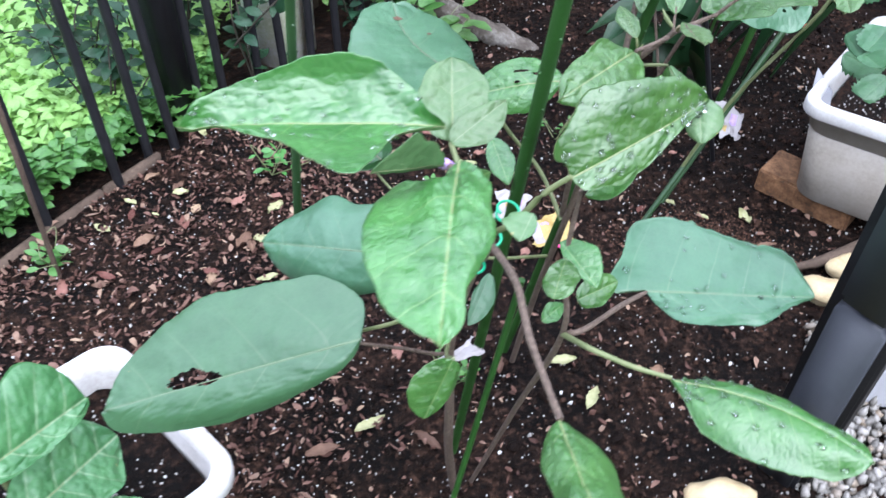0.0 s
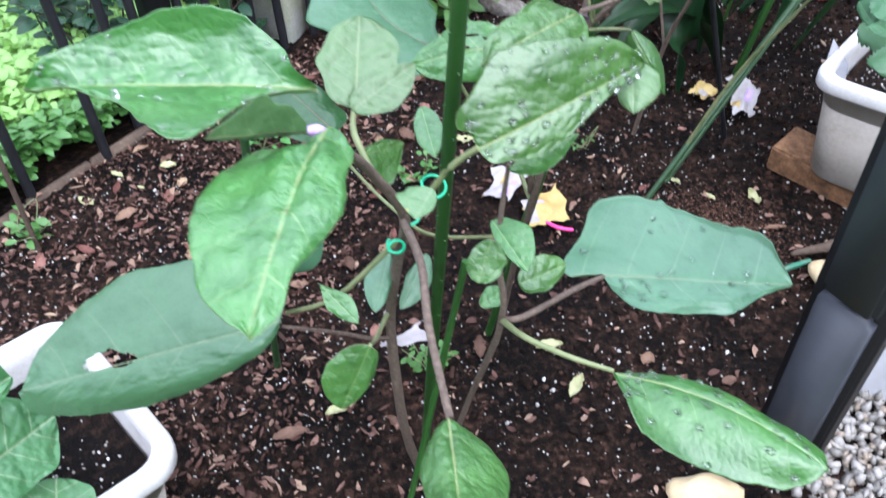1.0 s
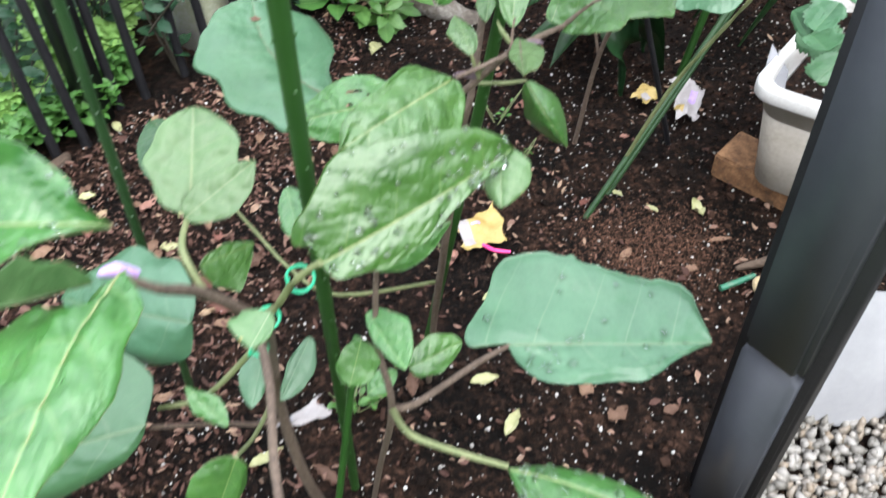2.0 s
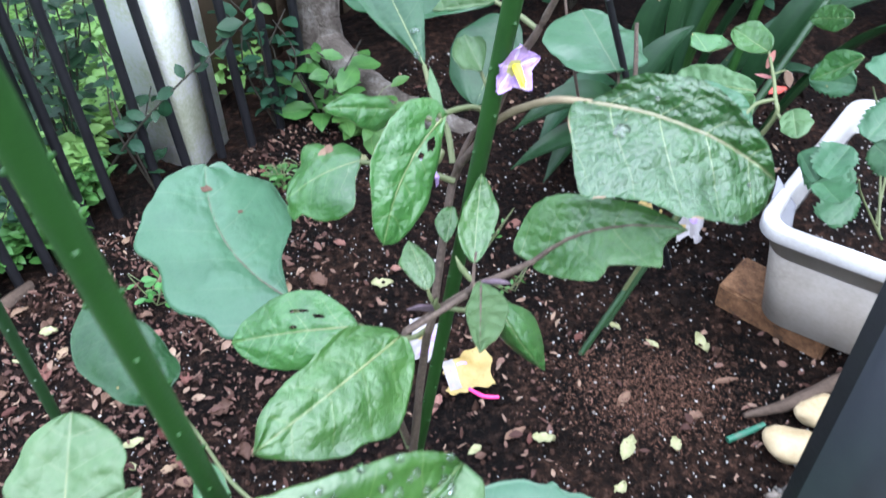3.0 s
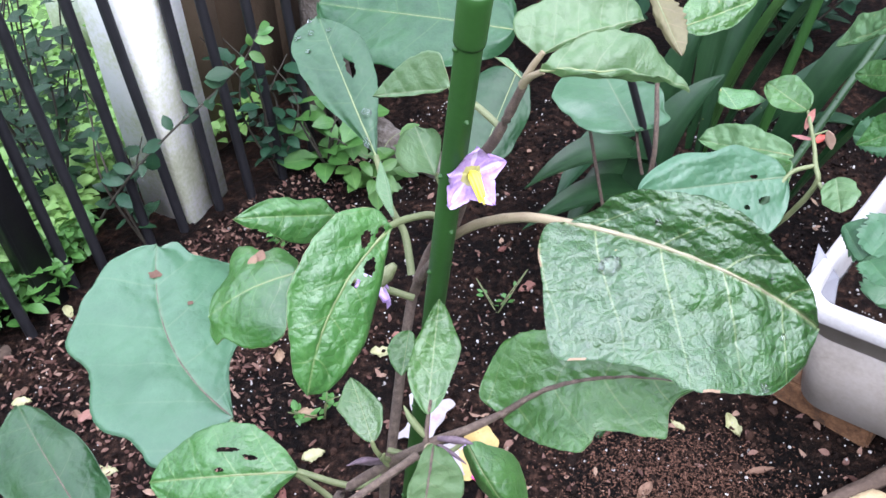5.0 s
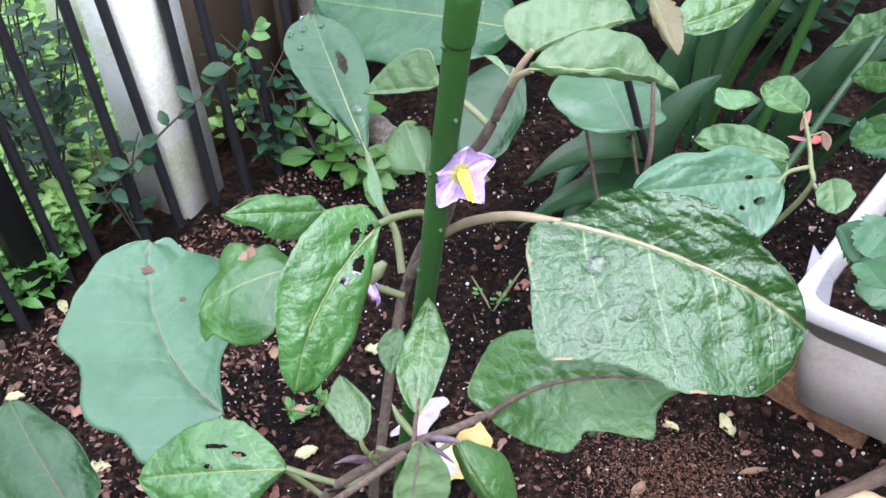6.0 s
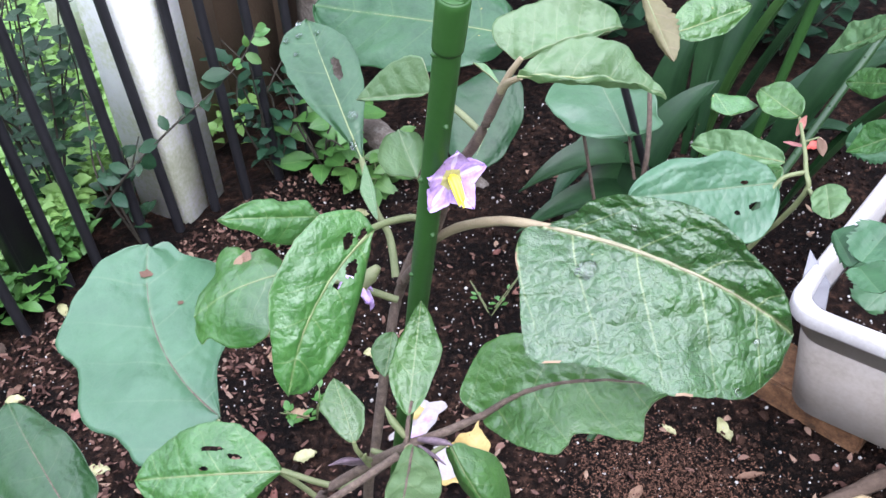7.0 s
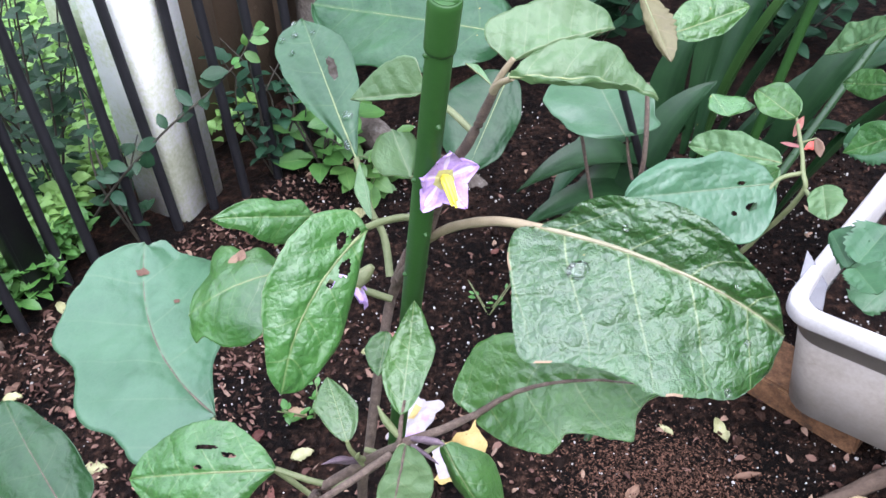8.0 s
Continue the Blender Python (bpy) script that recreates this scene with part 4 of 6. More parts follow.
def brick(label, middle, turn, z=0.029):
    v, f = box_data((0.215, 0.105, 0.058), pose(*middle, z, 0, 0, turn), 0.004)
    fine = [p + Vector((1, 1, 1)) * 0.0012 * noise.noise(p * 120) for p in v]
    ob = part("brick", fine, f, BRICK, smooth=False)
    return tagged(ob, label, "brick", "planter bricks")


brick("worn tan brick under the planter end", (0.895, 1.842), -36)
brick("worn tan brick under the far planter end", (1.12, 2.10), -36)

for place, size, seed, label in (
    ((0.868, 1.535, 0.016), (0.048, 0.036, 0.024), 3.0, "smooth cream stone at the bed edge"),
    ((0.935, 1.612, 0.014), (0.050, 0.034, 0.022), 5.0, "pale cream stone beside a buried branch"),
    ((0.605, 1.035, 0.012), (0.055, 0.042, 0.024), 8.0, "rough pinkish cream stone on the soil"),
):
    v, f = stone_data(place, size, seed, 3, 0.3)
    tagged(part("stone", v, f, STONE), label, "stone", "edge stones")

tagged(tube("branch", [(0.80, 1.60, 0.004), (0.88, 1.625, 0.016), (0.97, 1.68, 0.02), (1.08, 1.74, 0.02)], [0.005, 0.011, 0.014, 0.015], KERB, n=12, bumps=0.4), "weathered grey-brown branch half buried in the soil", "branch")
tagged(tube("garden_peg", [(0.765, 1.545, 0.006), (0.795, 1.560, 0.009), (0.83, 1.580, 0.010)], [0.006, 0.006, 0.005], PEG, n=10), "small dirty green plastic peg on the soil", "peg")


def scrap(name, label, middle, turn, long, wide, material, marks, crumple=0.012):
    """A torn, crumpled piece of printed paper lying on the soil; marks: patches of print (across, along, w, h, material)."""
    ob = thing(name, label, "paper scrap", "torn label pieces", place=middle)
    cs, sn = math.cos(radians(turn)), math.sin(radians(turn))
    nx, ny = 18, 14

    def place(a, b, lift=0.0):
        x, y = (a - 0.5) * long, (b - 0.5) * wide
        z = 0.012 + lift + crumple * (noise.noise(Vector((a * 2.3, b * 2.1, turn))) + 0.6) + 0.3 * crumple * noise.noise(Vector((a * 7, b * 7, turn)))
        return Vector((middle[0] + x * cs - y * sn, middle[1] + x * sn + y * cs, middle[2] + z))

    verts, faces = [], []
    for i in range(nx + 1):
        for j in range(ny + 1):
            a, b = i / nx, j / ny
            pull = 0.30 * noise.noise(Vector((a * 1.7 + turn, 0.3, b * 0.4)))
            a, b = a + 0.28 * noise.noise(Vector((0.2, b * 2.4, turn))) + 0.05 * noise.noise(Vector((b * 11, a, turn))), b * (0.72 + 0.5 * a) * (1 + pull) + 0.12 * noise.noise(Vector((a * 4.5, b, turn + 5)))
            verts.append(place(a, b))
    for i in range(nx):
        for j in range(ny):
            k = i * (ny + 1) + j
            faces.append((k, k + 1, k + ny + 2, k + ny + 1))
    n0 = len(verts)
    verts += [v - Vector((0, 0, 0.0004)) for v in verts]
    faces += [tuple(k + n0 for k in reversed(q)) for q in faces]
    part("sheet", verts, faces, material, ob)
    for a0, b0, w, h, m in marks:
        mv, mf = [], []
        for i in range(7):
            for j in range(7):
                mv.append(place(a0 + w * i / 6, b0 + h * j / 6, 0.0012))
        for i in range(6):
            for j in range(6):
                k = i * 7 + j
                mf.append((k, k + 1, k + 8, k + 7))
        part("print", mv, mf, m, ob)
    return ob


scrap("paper_scrap", "torn white and yellow printed label with violet marks", (0.318, 1.640, 0), 22, 0.085, 0.085, PAPER_YELLOW,
      ((0.02, 0.10, 0.26, 0.75, PAPER), (0.06, 0.45, 0.05, 0.25, INK_VIOLET), (0.14, 0.42, 0.05, 0.28, INK_VIOLET), (0.08, 0.18, 0.05, 0.2, INK_VIOLET), (0.32, 0.62, 0.22, 0.06, INK_VIOLET)))
scrap("paper_scrap", "torn white and violet printed label half in the soil", (0.232, 1.705, 0), 70, 0.095, 0.060, PAPER,
      ((0.1, 0.1, 0.3, 0.3, INK_VIOLET), (0.5, 0.5, 0.3, 0.2, PAPER_YELLOW), (0.55, 0.15, 0.25, 0.2, INK_VIOLET)))
scrap("paper_scrap", "crumpled white and violet printed label in the soil", (0.745, 2.085, 0), 75, 0.13, 0.065, PAPER,
      ((0.1, 0.5, 0.2, 0.3, PAPER_YELLOW), (0.45, 0.2, 0.35, 0.25, INK_VIOLET)), 0.02)
scrap("paper_scrap", "torn cream printed label beside a stake", (0.655, 2.10, 0), 40, 0.06, 0.05, PAPER_YELLOW, ((0.2, 0.2, 0.4, 0.3, PAPER),), 0.02)
scrap("paper_scrap", "torn white label caught at the stem fork", (0.168, 0.925, 0.43), 30, 0.05, 0.022, PAPER, ((0.1, 0.2, 0.2, 0.4, TAG),), 0.006)
tagged(tube("pink_stick", [(0.325, 1.600, 0.020), (0.350, 1.585, 0.022), (0.378, 1.588, 0.018)], [0.003, 0.004, 0.003], PINK, n=8), "short bright pink plastic stick on a torn label", "stick")

# white plant label standing in the planter corner
corners = [Vector(q) for q in ((0.827, 1.876, 0.315), (0.855, 1.830, 0.290), (0.850, 1.800, 0.262), (0.806, 1.806, 0.285))]
v = corners + [q + Vector((0.0008, 0.0004, -0.0012)) for q in corners]
f = [(0, 1, 2, 3), (7, 6, 5, 4)] + [(k, k + 4, (k + 1) % 4 + 4, (k + 1) % 4) for k in range(4)]
tagged(part("plant_label", v, f, TAG, smooth=False), "blank grey-white plastic plant label in the planter corner", "label")


def fallen(name, label, place, turn, long, wide, material, tilt=0.0, bend=0.25):
    """One curled fallen leaf lying on the soil."""
    a = Vector((math.cos(radians(turn)), math.sin(radians(turn)), tilt)).normalized()
    s = a.cross(Vector((0, 0, 1))).normalized()
    n = s.cross(a)
    verts, faces, nu, nv = [], [], 14, 6
    base = Vector((place[0], place[1], ground_z(place[0], place[1]) + 0.006)) - a * long / 2
    for i in range(nu + 1):
        t = i / nu
        f = max(0.03, math.sin(math.pi * t ** 0.85)) ** 0.75
        for j in range(nv + 1):
            q = 2 * j / nv - 1
            w = 1 + 0.45 * noise.noise(Vector((t * 7, 2 * q, turn))) + 0.2 * noise.noise(Vector((t * 19, q, turn)))
            verts.append(base + a * long * t + s * wide * 0.5 * q * f * w + n * (bend * long * t * (1 - t) * math.sin(3 * t + turn) + (0.15 + 0.45 * abs(noise.noise(Vector((turn, t * 2, 0))))) * wide * q * q + 0.14 * wide * noise.noise(Vector((t * 8, q * 3, turn)))))
    for i in range(nu):
        for j in range(nv):
            k = i * (nv + 1) + j
            faces.append((k, k + 1, k + nv + 2, k + nv + 1))
    m = len(verts)
    verts += [v - n * 0.0005 for v in verts]
    faces += [tuple(k + m for k in reversed(q)) for q in faces]
    return tagged(part(name, verts, faces, material), label, "fallen leaf", "fallen leaves")


for place, turn, long, wide, material, label in (
    ((0.745, 1.765), 110, 0.050, 0.022, DRY_GREEN, "withered pale green leaf lying on the soil"),
    ((0.60, 1.52), 70, 0.055, 0.024, DRY_GREEN, "curled yellow-green fallen leaf on the soil"),
    ((0.68, 1.535), 100, 0.030, 0.018, DRY_GREEN, "small yellow fallen leaf on the soil"),
    ((0.655, 1.757), 140, 0.030, 0.012, DRY_GREEN, "small pale dry leaf on the soil"),
    ((0.585, 1.44), 60, 0.032, 0.018, DRY_GREEN, "small pale withered leaf on the soil"),
    ((0.41, 1.52), 40, 0.045, 0.018, DRY_BROWN, "curled tan fallen leaf on the soil"),
    ((0.355, 1.47), 20, 0.020, 0.015, DRY_BROWN, "small tan curled leaf on the soil"),
    ((0.06, 1.62), 30, 0.040, 0.024, DRY_GREEN, "cream withered leaf on the soil"),
    ((0.03, 1.70), 170, 0.036, 0.022, DRY_BROWN, "orange-brown fallen leaf on the soil"),
    ((0.13, 1.86), 10, 0.045, 0.024, DRY_GREEN, "pale green fallen leaf on the soil"),
    ((0.02, 1.50), 60, 0.034, 0.018, DRY_BROWN, "reddish brown fallen leaf on the soil"),
    ((-0.04, 1.45), 120, 0.040, 0.020, DRY_BROWN, "curled reddish fallen leaf on the soil"),
    ((-0.12, 1.38), 15, 0.036, 0.020, DRY_BROWN, "brown fallen leaf on the soil"),
    ((-0.48, 1.67), 20, 0.034, 0.022, DRY_GREEN, "cream fallen leaf near the edging"),
    ((-0.43, 1.62), 80, 0.030, 0.020, DRY_BROWN, "pinkish brown fallen leaf near the edging"),
    ((-0.27, 1.55), 10, 0.038, 0.022, DRY_GREEN, "yellowish fallen leaf on the soil"),
    ((-0.50, 1.50), 50, 0.05, 0.026, DRY_BROWN, "red-brown fallen leaf on the soil"),
    ((-0.60, 1.53), 160, 0.042, 0.020, DRY_GREEN, "cream fallen leaf beside the edging"),
    ((-0.34, 1.42), 100, 0.034, 0.02, DRY_BROWN, "red fallen leaf on the soil"),
    ((0.35, 1.30), 20, 0.05, 0.022, DRY_GREEN, "pale serrated fallen leaf on the soil"),
    ((0.40, 1.22), 70, 0.055, 0.02, DRY_GREEN, "yellow and brown fallen leaf on the soil"),
    ((0.12, 1.10), 150, 0.06, 0.018, DRY_BROWN, "long brown curled leaf on the soil"),
    ((0.02, 1.12), 40, 0.06, 0.02, DRY_GREEN, "olive withered leaf on the soil"),
    ((-0.05, 1.06), 25, 0.06, 0.022, DRY_BROWN, "large brown dead leaf on the soil"),
    ((0.23, 1.28), 100, 0.05, 0.02, DRY_BROWN, "orange-brown fallen leaf on the soil"),
    ((0.52, 1.30), 60, 0.03, 0.025, DRY_BROWN, "pinkish brown leaf scrap on the soil"),
    ((0.66, 1.28), 30, 0.03, 0.018, DRY_BROWN, "tan leaf scrap on the soil"),
    ((0.78, 1.68), 20, 0.05, 0.012, DRY_BROWN, "brown twig-like leaf on the soil"),
    ((0.72, 1.60), 0, 0.028, 0.018, DRY_BROWN, "dark brown flat leaf on the soil"),
):
    fallen("fallen_leaf", label, place, turn, long, wide, material)
r = random.Random(58)
kinds = ((DRY_BROWN, "curled brown fallen leaf on the soil"), (DRY_GREEN, "pale cream withered leaf on the soil"), (DRY_RED, "dull reddish fallen leaf on the soil"))
made = 0
while made < 70:
    x, y = r.uniform(-0.62, 0.62), r.uniform(1.15, 2.25)
    if not in_bed(x, y) or r.random() > (1.0 if x < 0.05 else 0.25):
        continue
    material, label = kinds[r.choice((0, 0, 1, 2, 2))]
    long = r.uniform(0.018, 0.050)
    fallen("fallen_leaf", label, (x, y), r.uniform(0, 360), long, long * r.uniform(0.35, 0.65), material)
    made += 1
for place, turn, long, wide in (((1.02, 2.62), 20, 0.05, 0.03), ((1.35, 2.75), 40, 0.06, 0.04)):
    fallen("red_leaf", "bright coral red fallen leaf on the soil", place, turn, long, wide, RED_LEAF, 0.2)

# black plastic leg of a garden frame with a white sheet behind it
frame_leg = thing("frame_leg", "black plastic leg of a garden frame with recessed panels", "frame", place=(0.70, 1.12, 0))
foot, head = Vector((0.706, 1.118, -0.01)), Vector((0.612, 0.925, 1.15))
d = (head - foot).normalized()
side = Vector((0.72, -0.69, 0))
side = (side - d * side.dot(d)).normalized()
deep = d.cross(side).normalized()
turn = Matrix((side, deep, d)).transposed().to_4x4()
for z0, z1 in ((0.0, 0.486), (0.500, 1.16)):
    m = Matrix.Translation(foot + d * (z0 + z1) / 2 - deep * 0.006 + side * 0.006) @ turn
    v, f = box_data((0.070, 0.030, z1 - z0), m, 0.007)
    part("panel", v, f, PLASTIC_BLACK, frame_leg)
m = Matrix.Translation(foot + d * 0.58 + deep * 0.020 + side * 0.004) @ turn
v, f = box_data((0.098, 0.034, 1.16), m, 0.004)
part("core", v, f, BLACK, frame_leg, "darker inner rail behind the panels")

# white curved sheet standing in the pebbles behind the frame leg
verts, faces = [], []
for i in range(17):
    q = i / 16
    foot = Vector((0.84 + 0.34 * q, 1.265 + 0.21 * q, 0)) + Vector((0.33, -0.50, 0)) * 0.10 * math.sin(math.pi * q) + Vector((0, 1, 0)) * 0.006 * math.sin(19 * q)
    for h, lean in ((0.0, 0.0), (0.08, 0.004), (0.18, 0.020), (0.28, 0.050)):
        verts.append(foot + Vector((-0.5 * lean, 0.8 * lean, h)))
for i in range(16):
    for j in range(3):
        k = i * 4 + j
        faces.append((k, k + 1, k + 5, k + 4))
m = len(verts)
verts += [p + Vector((0.004, -0.004, 0)) for p in verts]
faces += [tuple(k + m for k in reversed(q)) for q in faces]
tagged(part("plastic_sheet", verts, faces, CLOTH), "curved white plastic sheet standing among pebbles", "plastic sheet")


# ---- eggplants and the other plants ----
def stake(label, foot, head, radius, material, cap=False, knobs=True):
    """A plastic-coated steel plant stake with rows of small knobs."""
    foot, head = Vector(foot), Vector(head)
    ob = thing("plant_stake", label, "plant stake", "plant stakes", place=foot)
    tube("pole", [foot, head], radius, material, ob, n=18)
    d = (head - foot).normalized()
    a = d.cross(Vector((0, 1, 0.2))).normalized()
    b = d.cross(a)
    if knobs:
        chunks = []
        for k in range(int((head - foot).length / 0.042)):
            for q in range(2):
                w = math.pi * (q + 0.5 * (k % 2)) + 0.6
                e = a * math.cos(w) + b * math.sin(w)
                p = foot + d * (0.03 + 0.042 * k)
                chunks.append(tube_data([p + e * radius * 0.9, p + e * (radius + 0.0016)], [0.0022, 0.0008], 7))
        v, f = join(chunks)
        part("knob", v, f, material, ob)["kind"] = "stuff"
    if cap:
        tube("cap", [head - d * 0.0262, head - d * 0.026, head - d * 0.002, head + d * 0.0005], [radius, radius + 0.0010, radius + 0.0013, radius * 0.9], material, ob, "moulded plastic end cap", n=18)
    return ob


stake("green plastic-coated stake tied to an eggplant stem", (0.162, 1.099, -0.05), (0.253, 0.784, 1.28), 0.0068, STAKE)
stake("green plastic-coated stake with an end cap between eggplant branches", (0.234, 1.326, -0.05), (0.3896, 1.1236, 1.0727), 0.0066, STAKE, cap=True)
stake("slim dark green stake standing in the soil", (-0.112, 1.195, -0.05), (-0.028, 1.070, 1.08), 0.0058, STAKE_DARK)
stake("green stake leaning over the soil towards the planter", (0.500, 1.705, -0.05), (0.900, 2.060, 0.60), 0.0062, STAKE_DARK)
stake("olive green stake standing among the strap leaves", (0.733, 2.20, -0.05), (0.867, 2.20, 0.85), 0.0085, STAKE, knobs=False)
stake("slim dark green stake leaning beside another", (0.545, 1.775, -0.05), (0.905, 2.095, 0.56), 0.0048, STAKE_DARK)
stake("thin pale stake at the edging", (-0.635, 1.39, -0.05), (-0.60, 1.345, 0.75), 0.0050, KERB, knobs=False)
stake("thin green stake crossing the eggplant stem", (0.150, 0.90, -0.05), (0.232, 0.945, 0.56), 0.0042, STAKE, knobs=False)
stake("black stem-like cane among the leaves", (0.715, 1.975, -0.05), (0.498, 1.80, 0.67), 0.0055, BLACK, knobs=False)


def flower(parent, middle, facing, size, spin=0.0, petals=5):
    """A violet eggplant flower: ruffled pointed petals joined into a star, a greenish throat and a cone of yellow stamens."""
    c, n = Vector(middle), Vector(facing).normalized()
    a = n.cross(Vector((0.2, 0.1, 1))).normalized()
    b = n.cross(a)
    hub = tube("calyx", [c - n * 0.016, c - n * 0.008, c], [0.002, 0.005, 0.004], STEM_GREEN, parent, "green calyx")
    for k in range(petals):
        w = spin + 2 * math.pi * k / petals
        verts, faces, slots = [], [], []
        bend = (0.05, 0.42, -0.10, 0.22, 0.50)[k % 5]
        long = size * (1.12, 0.92, 1.08, 0.95, 1.0)[k % 5]
        e = a * math.cos(w) + b * math.sin(w)
        g = n.cross(e)
        nu, nv = 14, 12
        for i in range(nu + 1):
            t = i / nu
            half = 0.74 * t if t < 0.58 else 0.43 * max(0.0, (1 - t) / 0.42) ** 0.85
            half = size * half * (1 + 0.10 * noise.noise(Vector((t * 9, k * 3.1, spin)))) + 0.0003
            for j in range(nv + 1):
                q = 2 * j / nv - 1
                fold = 0.10 * size * t * (1 - math.exp(-(q / 0.16) ** 2))
                ruffle = 0.09 * size * t * t * noise.noise(Vector((q * 3.2, t * 4.0, k * 5.3))) + 0.035 * size * t * math.sin(14 * q + k)
                verts.append(c + e * long * t + g * half * q + n * (bend * long * t * t + fold + ruffle + 0.10 * size * t * abs(q)))
        for i in range(nu):
            for j in range(nv):
                m = i * (nv + 1) + j
                faces.append((m, m + 1, m + nv + 2, m + nv + 1))
                slots.append(1 if i < 4 else 2 if abs(j + 0.5 - nv / 2) < 1 and i < 12 else 0)
        m = len(verts)
        verts += [v - n * 0.0005 for v in verts]
        faces += [tuple(z + m for z in reversed(q)) for q in faces]
        part("petal", verts, faces, [PETAL, THROAT, PETAL_PALE], hub, "ruffled violet petal with a paler middle", slots=slots + slots)
    down = (n + Vector((0, 0, -0.55))).normalized()
    for k in range(6):
        w = 2 * math.pi * k / 6
        e = a * math.cos(w) + b * math.sin(w)
        reach = size * (0.80 + 0.07 * (k % 3))
        tube("stamen", [c + e * size * 0.04, c + e * size * 0.11 + n * size * 0.28, c + e * size * 0.10 + down * reach], [0.0008, 0.0015, 0.0007], STAMEN, hub, "yellow stamen", n=8)


def stems(parent, rows, slim=1.0):
    for name, points, radii, material in rows:
        tube(name, points, [q * slim for q in radii], material, parent, n=12, bumps=0.18)


def tie(label, middle, axis, radius, parent_name="plant_tie"):
    """A loop of green plastic garden twine."""
    c, n = Vector(middle), Vector(axis).normalized()
    a = n.cross(Vector((0.2, 1, 0.1))).normalized()
    b = n.cross(a)
    pts = [c + a * radius * math.cos(k * 0.52) + b * radius * math.sin(k * 0.52) + n * 0.0016 * k * 0.5 for k in range(15)]
    return tagged(tube(parent_name, pts, 0.0014, TIE, n=7), label, "plant tie")


tie("bright green plastic twist tie round the stake and stem", (0.206, 0.888, 0.705), (0.07, -0.2, 1), 0.011)
tie("bright green plastic tie looped round the eggplant stem", (0.193, 0.838, 0.715), (0.1, -0.3, 1), 0.008)
tie("loose green plastic tie loop below the stem fork", (0.180, 0.836, 0.684), (0.3, -1, 0.4), 0.007)

plant_a = thing("eggplant", "leafy eggplant with wet crinkled leaves tied to a green stake", "eggplant", "eggplants", place=(0.17, 1.0, 0))
stems(plant_a, (
    ("main_stem", [(0.175, 1.02, -0.02), (0.163, 0.95, 0.20), (0.161, 0.912, 0.355), (0.158, 0.900, 0.504), (0.175, 0.868, 0.631), (0.191, 0.826, 0.726), (0.176, 0.784, 0.807), (0.170, 0.742, 0.860), (0.157, 0.730, 0.884)], [0.008, 0.008, 0.0075, 0.007, 0.0065, 0.006, 0.005, 0.004, 0.003], STEM),
    ("petiole", [(0.192, 0.815, 0.732), (0.216, 0.758, 0.744), (0.230, 0.705, 0.735), (0.256, 0.633, 0.727)], [0.0045, 0.0042, 0.004, 0.0035], STEM),
    ("petiole", [(0.192, 0.820, 0.740), (0.212, 0.807, 0.770), (0.232, 0.803, 0.806), (0.252, 0.800, 0.829)], [0.0038, 0.0034, 0.0032, 0.003], STEM_GREEN),
    ("petiole", [(0.278, 0.866, 0.564), (0.300, 0.871, 0.568), (0.345, 0.933, 0.545), (0.380, 0.974, 0.530)], [0.0042, 0.0040, 0.0038, 0.0032], STEM),
    ("petiole", [(0.278, 0.866, 0.564), (0.302, 0.820, 0.597), (0.346, 0.815, 0.582), (0.386, 0.810, 0.576)], [0.0040, 0.0036, 0.0032, 0.0028], STEM_GREEN),
    ("petiole", [(0.160, 0.905, 0.47), (0.142, 0.883, 0.490), (0.111, 0.862, 0.519), (0.067, 0.823, 0.567)], [0.003, 0.0027, 0.0025, 0.0022], STEM),
    ("petiole", [(0.158, 0.885, 0.53), (0.157, 0.834, 0.551), (0.167, 0.773, 0.618)], [0.0032, 0.0026, 0.002], STEM_GREEN),
    ("side_stem", [(0.20, 1.02, 0.02), (0.245, 0.93, 0.34), (0.278, 0.866, 0.564), (0.268, 0.872, 0.655), (0.272, 0.881, 0.750)], [0.0045, 0.0044, 0.0042, 0.0034, 0.0025], STEM),
    ("petiole", [(0.176, 0.784, 0.808), (0.160, 0.800, 0.830), (0.150, 0.840, 0.822)], [0.0032, 0.003, 0.0025], STEM_GREEN),
    ("petiole", [(0.18, 0.845, 0.68), (0.12, 0.84, 0.60), (0.062, 0.853, 0.552)], [0.0034, 0.003, 0.0026], STEM_GREEN),
    ("bud", [(0.160, 0.742, 0.872), (0.152, 0.735, 0.882), (0.146, 0.728, 0.886)], [0.003, 0.0055, 0.002], PETAL),
), 0.8)
leaf(plant_a, "wet", (0.151, 0.749, 0.903), (-0.039, 0.727, 0.896), (0.058, 0.765, 0.944), (0.098, 0.654, 0.932), blunt=0.5, rise=0.01, lobe=0.06, drops=30, crink=0.7, outline=(((0.07, 0.19), (0.12, 0.59), (0.25, 1.0), (0.43, 1.07), (0.63, 0.86), (0.8, 0.64), (0.92, 0.36)), ((0.18, 0.29), (0.26, 0.8), (0.33, 1.01), (0.43, 0.86), (0.6, 0.43), (0.84, 0.05), (0.93, 0.1))))
leaf(plant_a, "smooth", (0.164, 0.726, 0.893), (0.167, 0.544, 0.906), (0.113, 0.620, 0.899), (0.195, 0.630, 0.905), blunt=0.5, rise=0.012, outline=(((0.13, 0.17), (0.26, 0.16), (0.21, 0.4), (0.18, 0.73), (0.31, 0.95), (0.44, 1.07), (0.58, 1.02), (0.73, 0.86), (0.86, 0.63), (0.95, 0.3)), ((0.06, 0.27), (0.18, 0.77), (0.33, 0.81), (0.5, 0.96), (0.66, 0.67), (0.78, 0.44), (0.89, 0.43), (0.96, 0.29))))
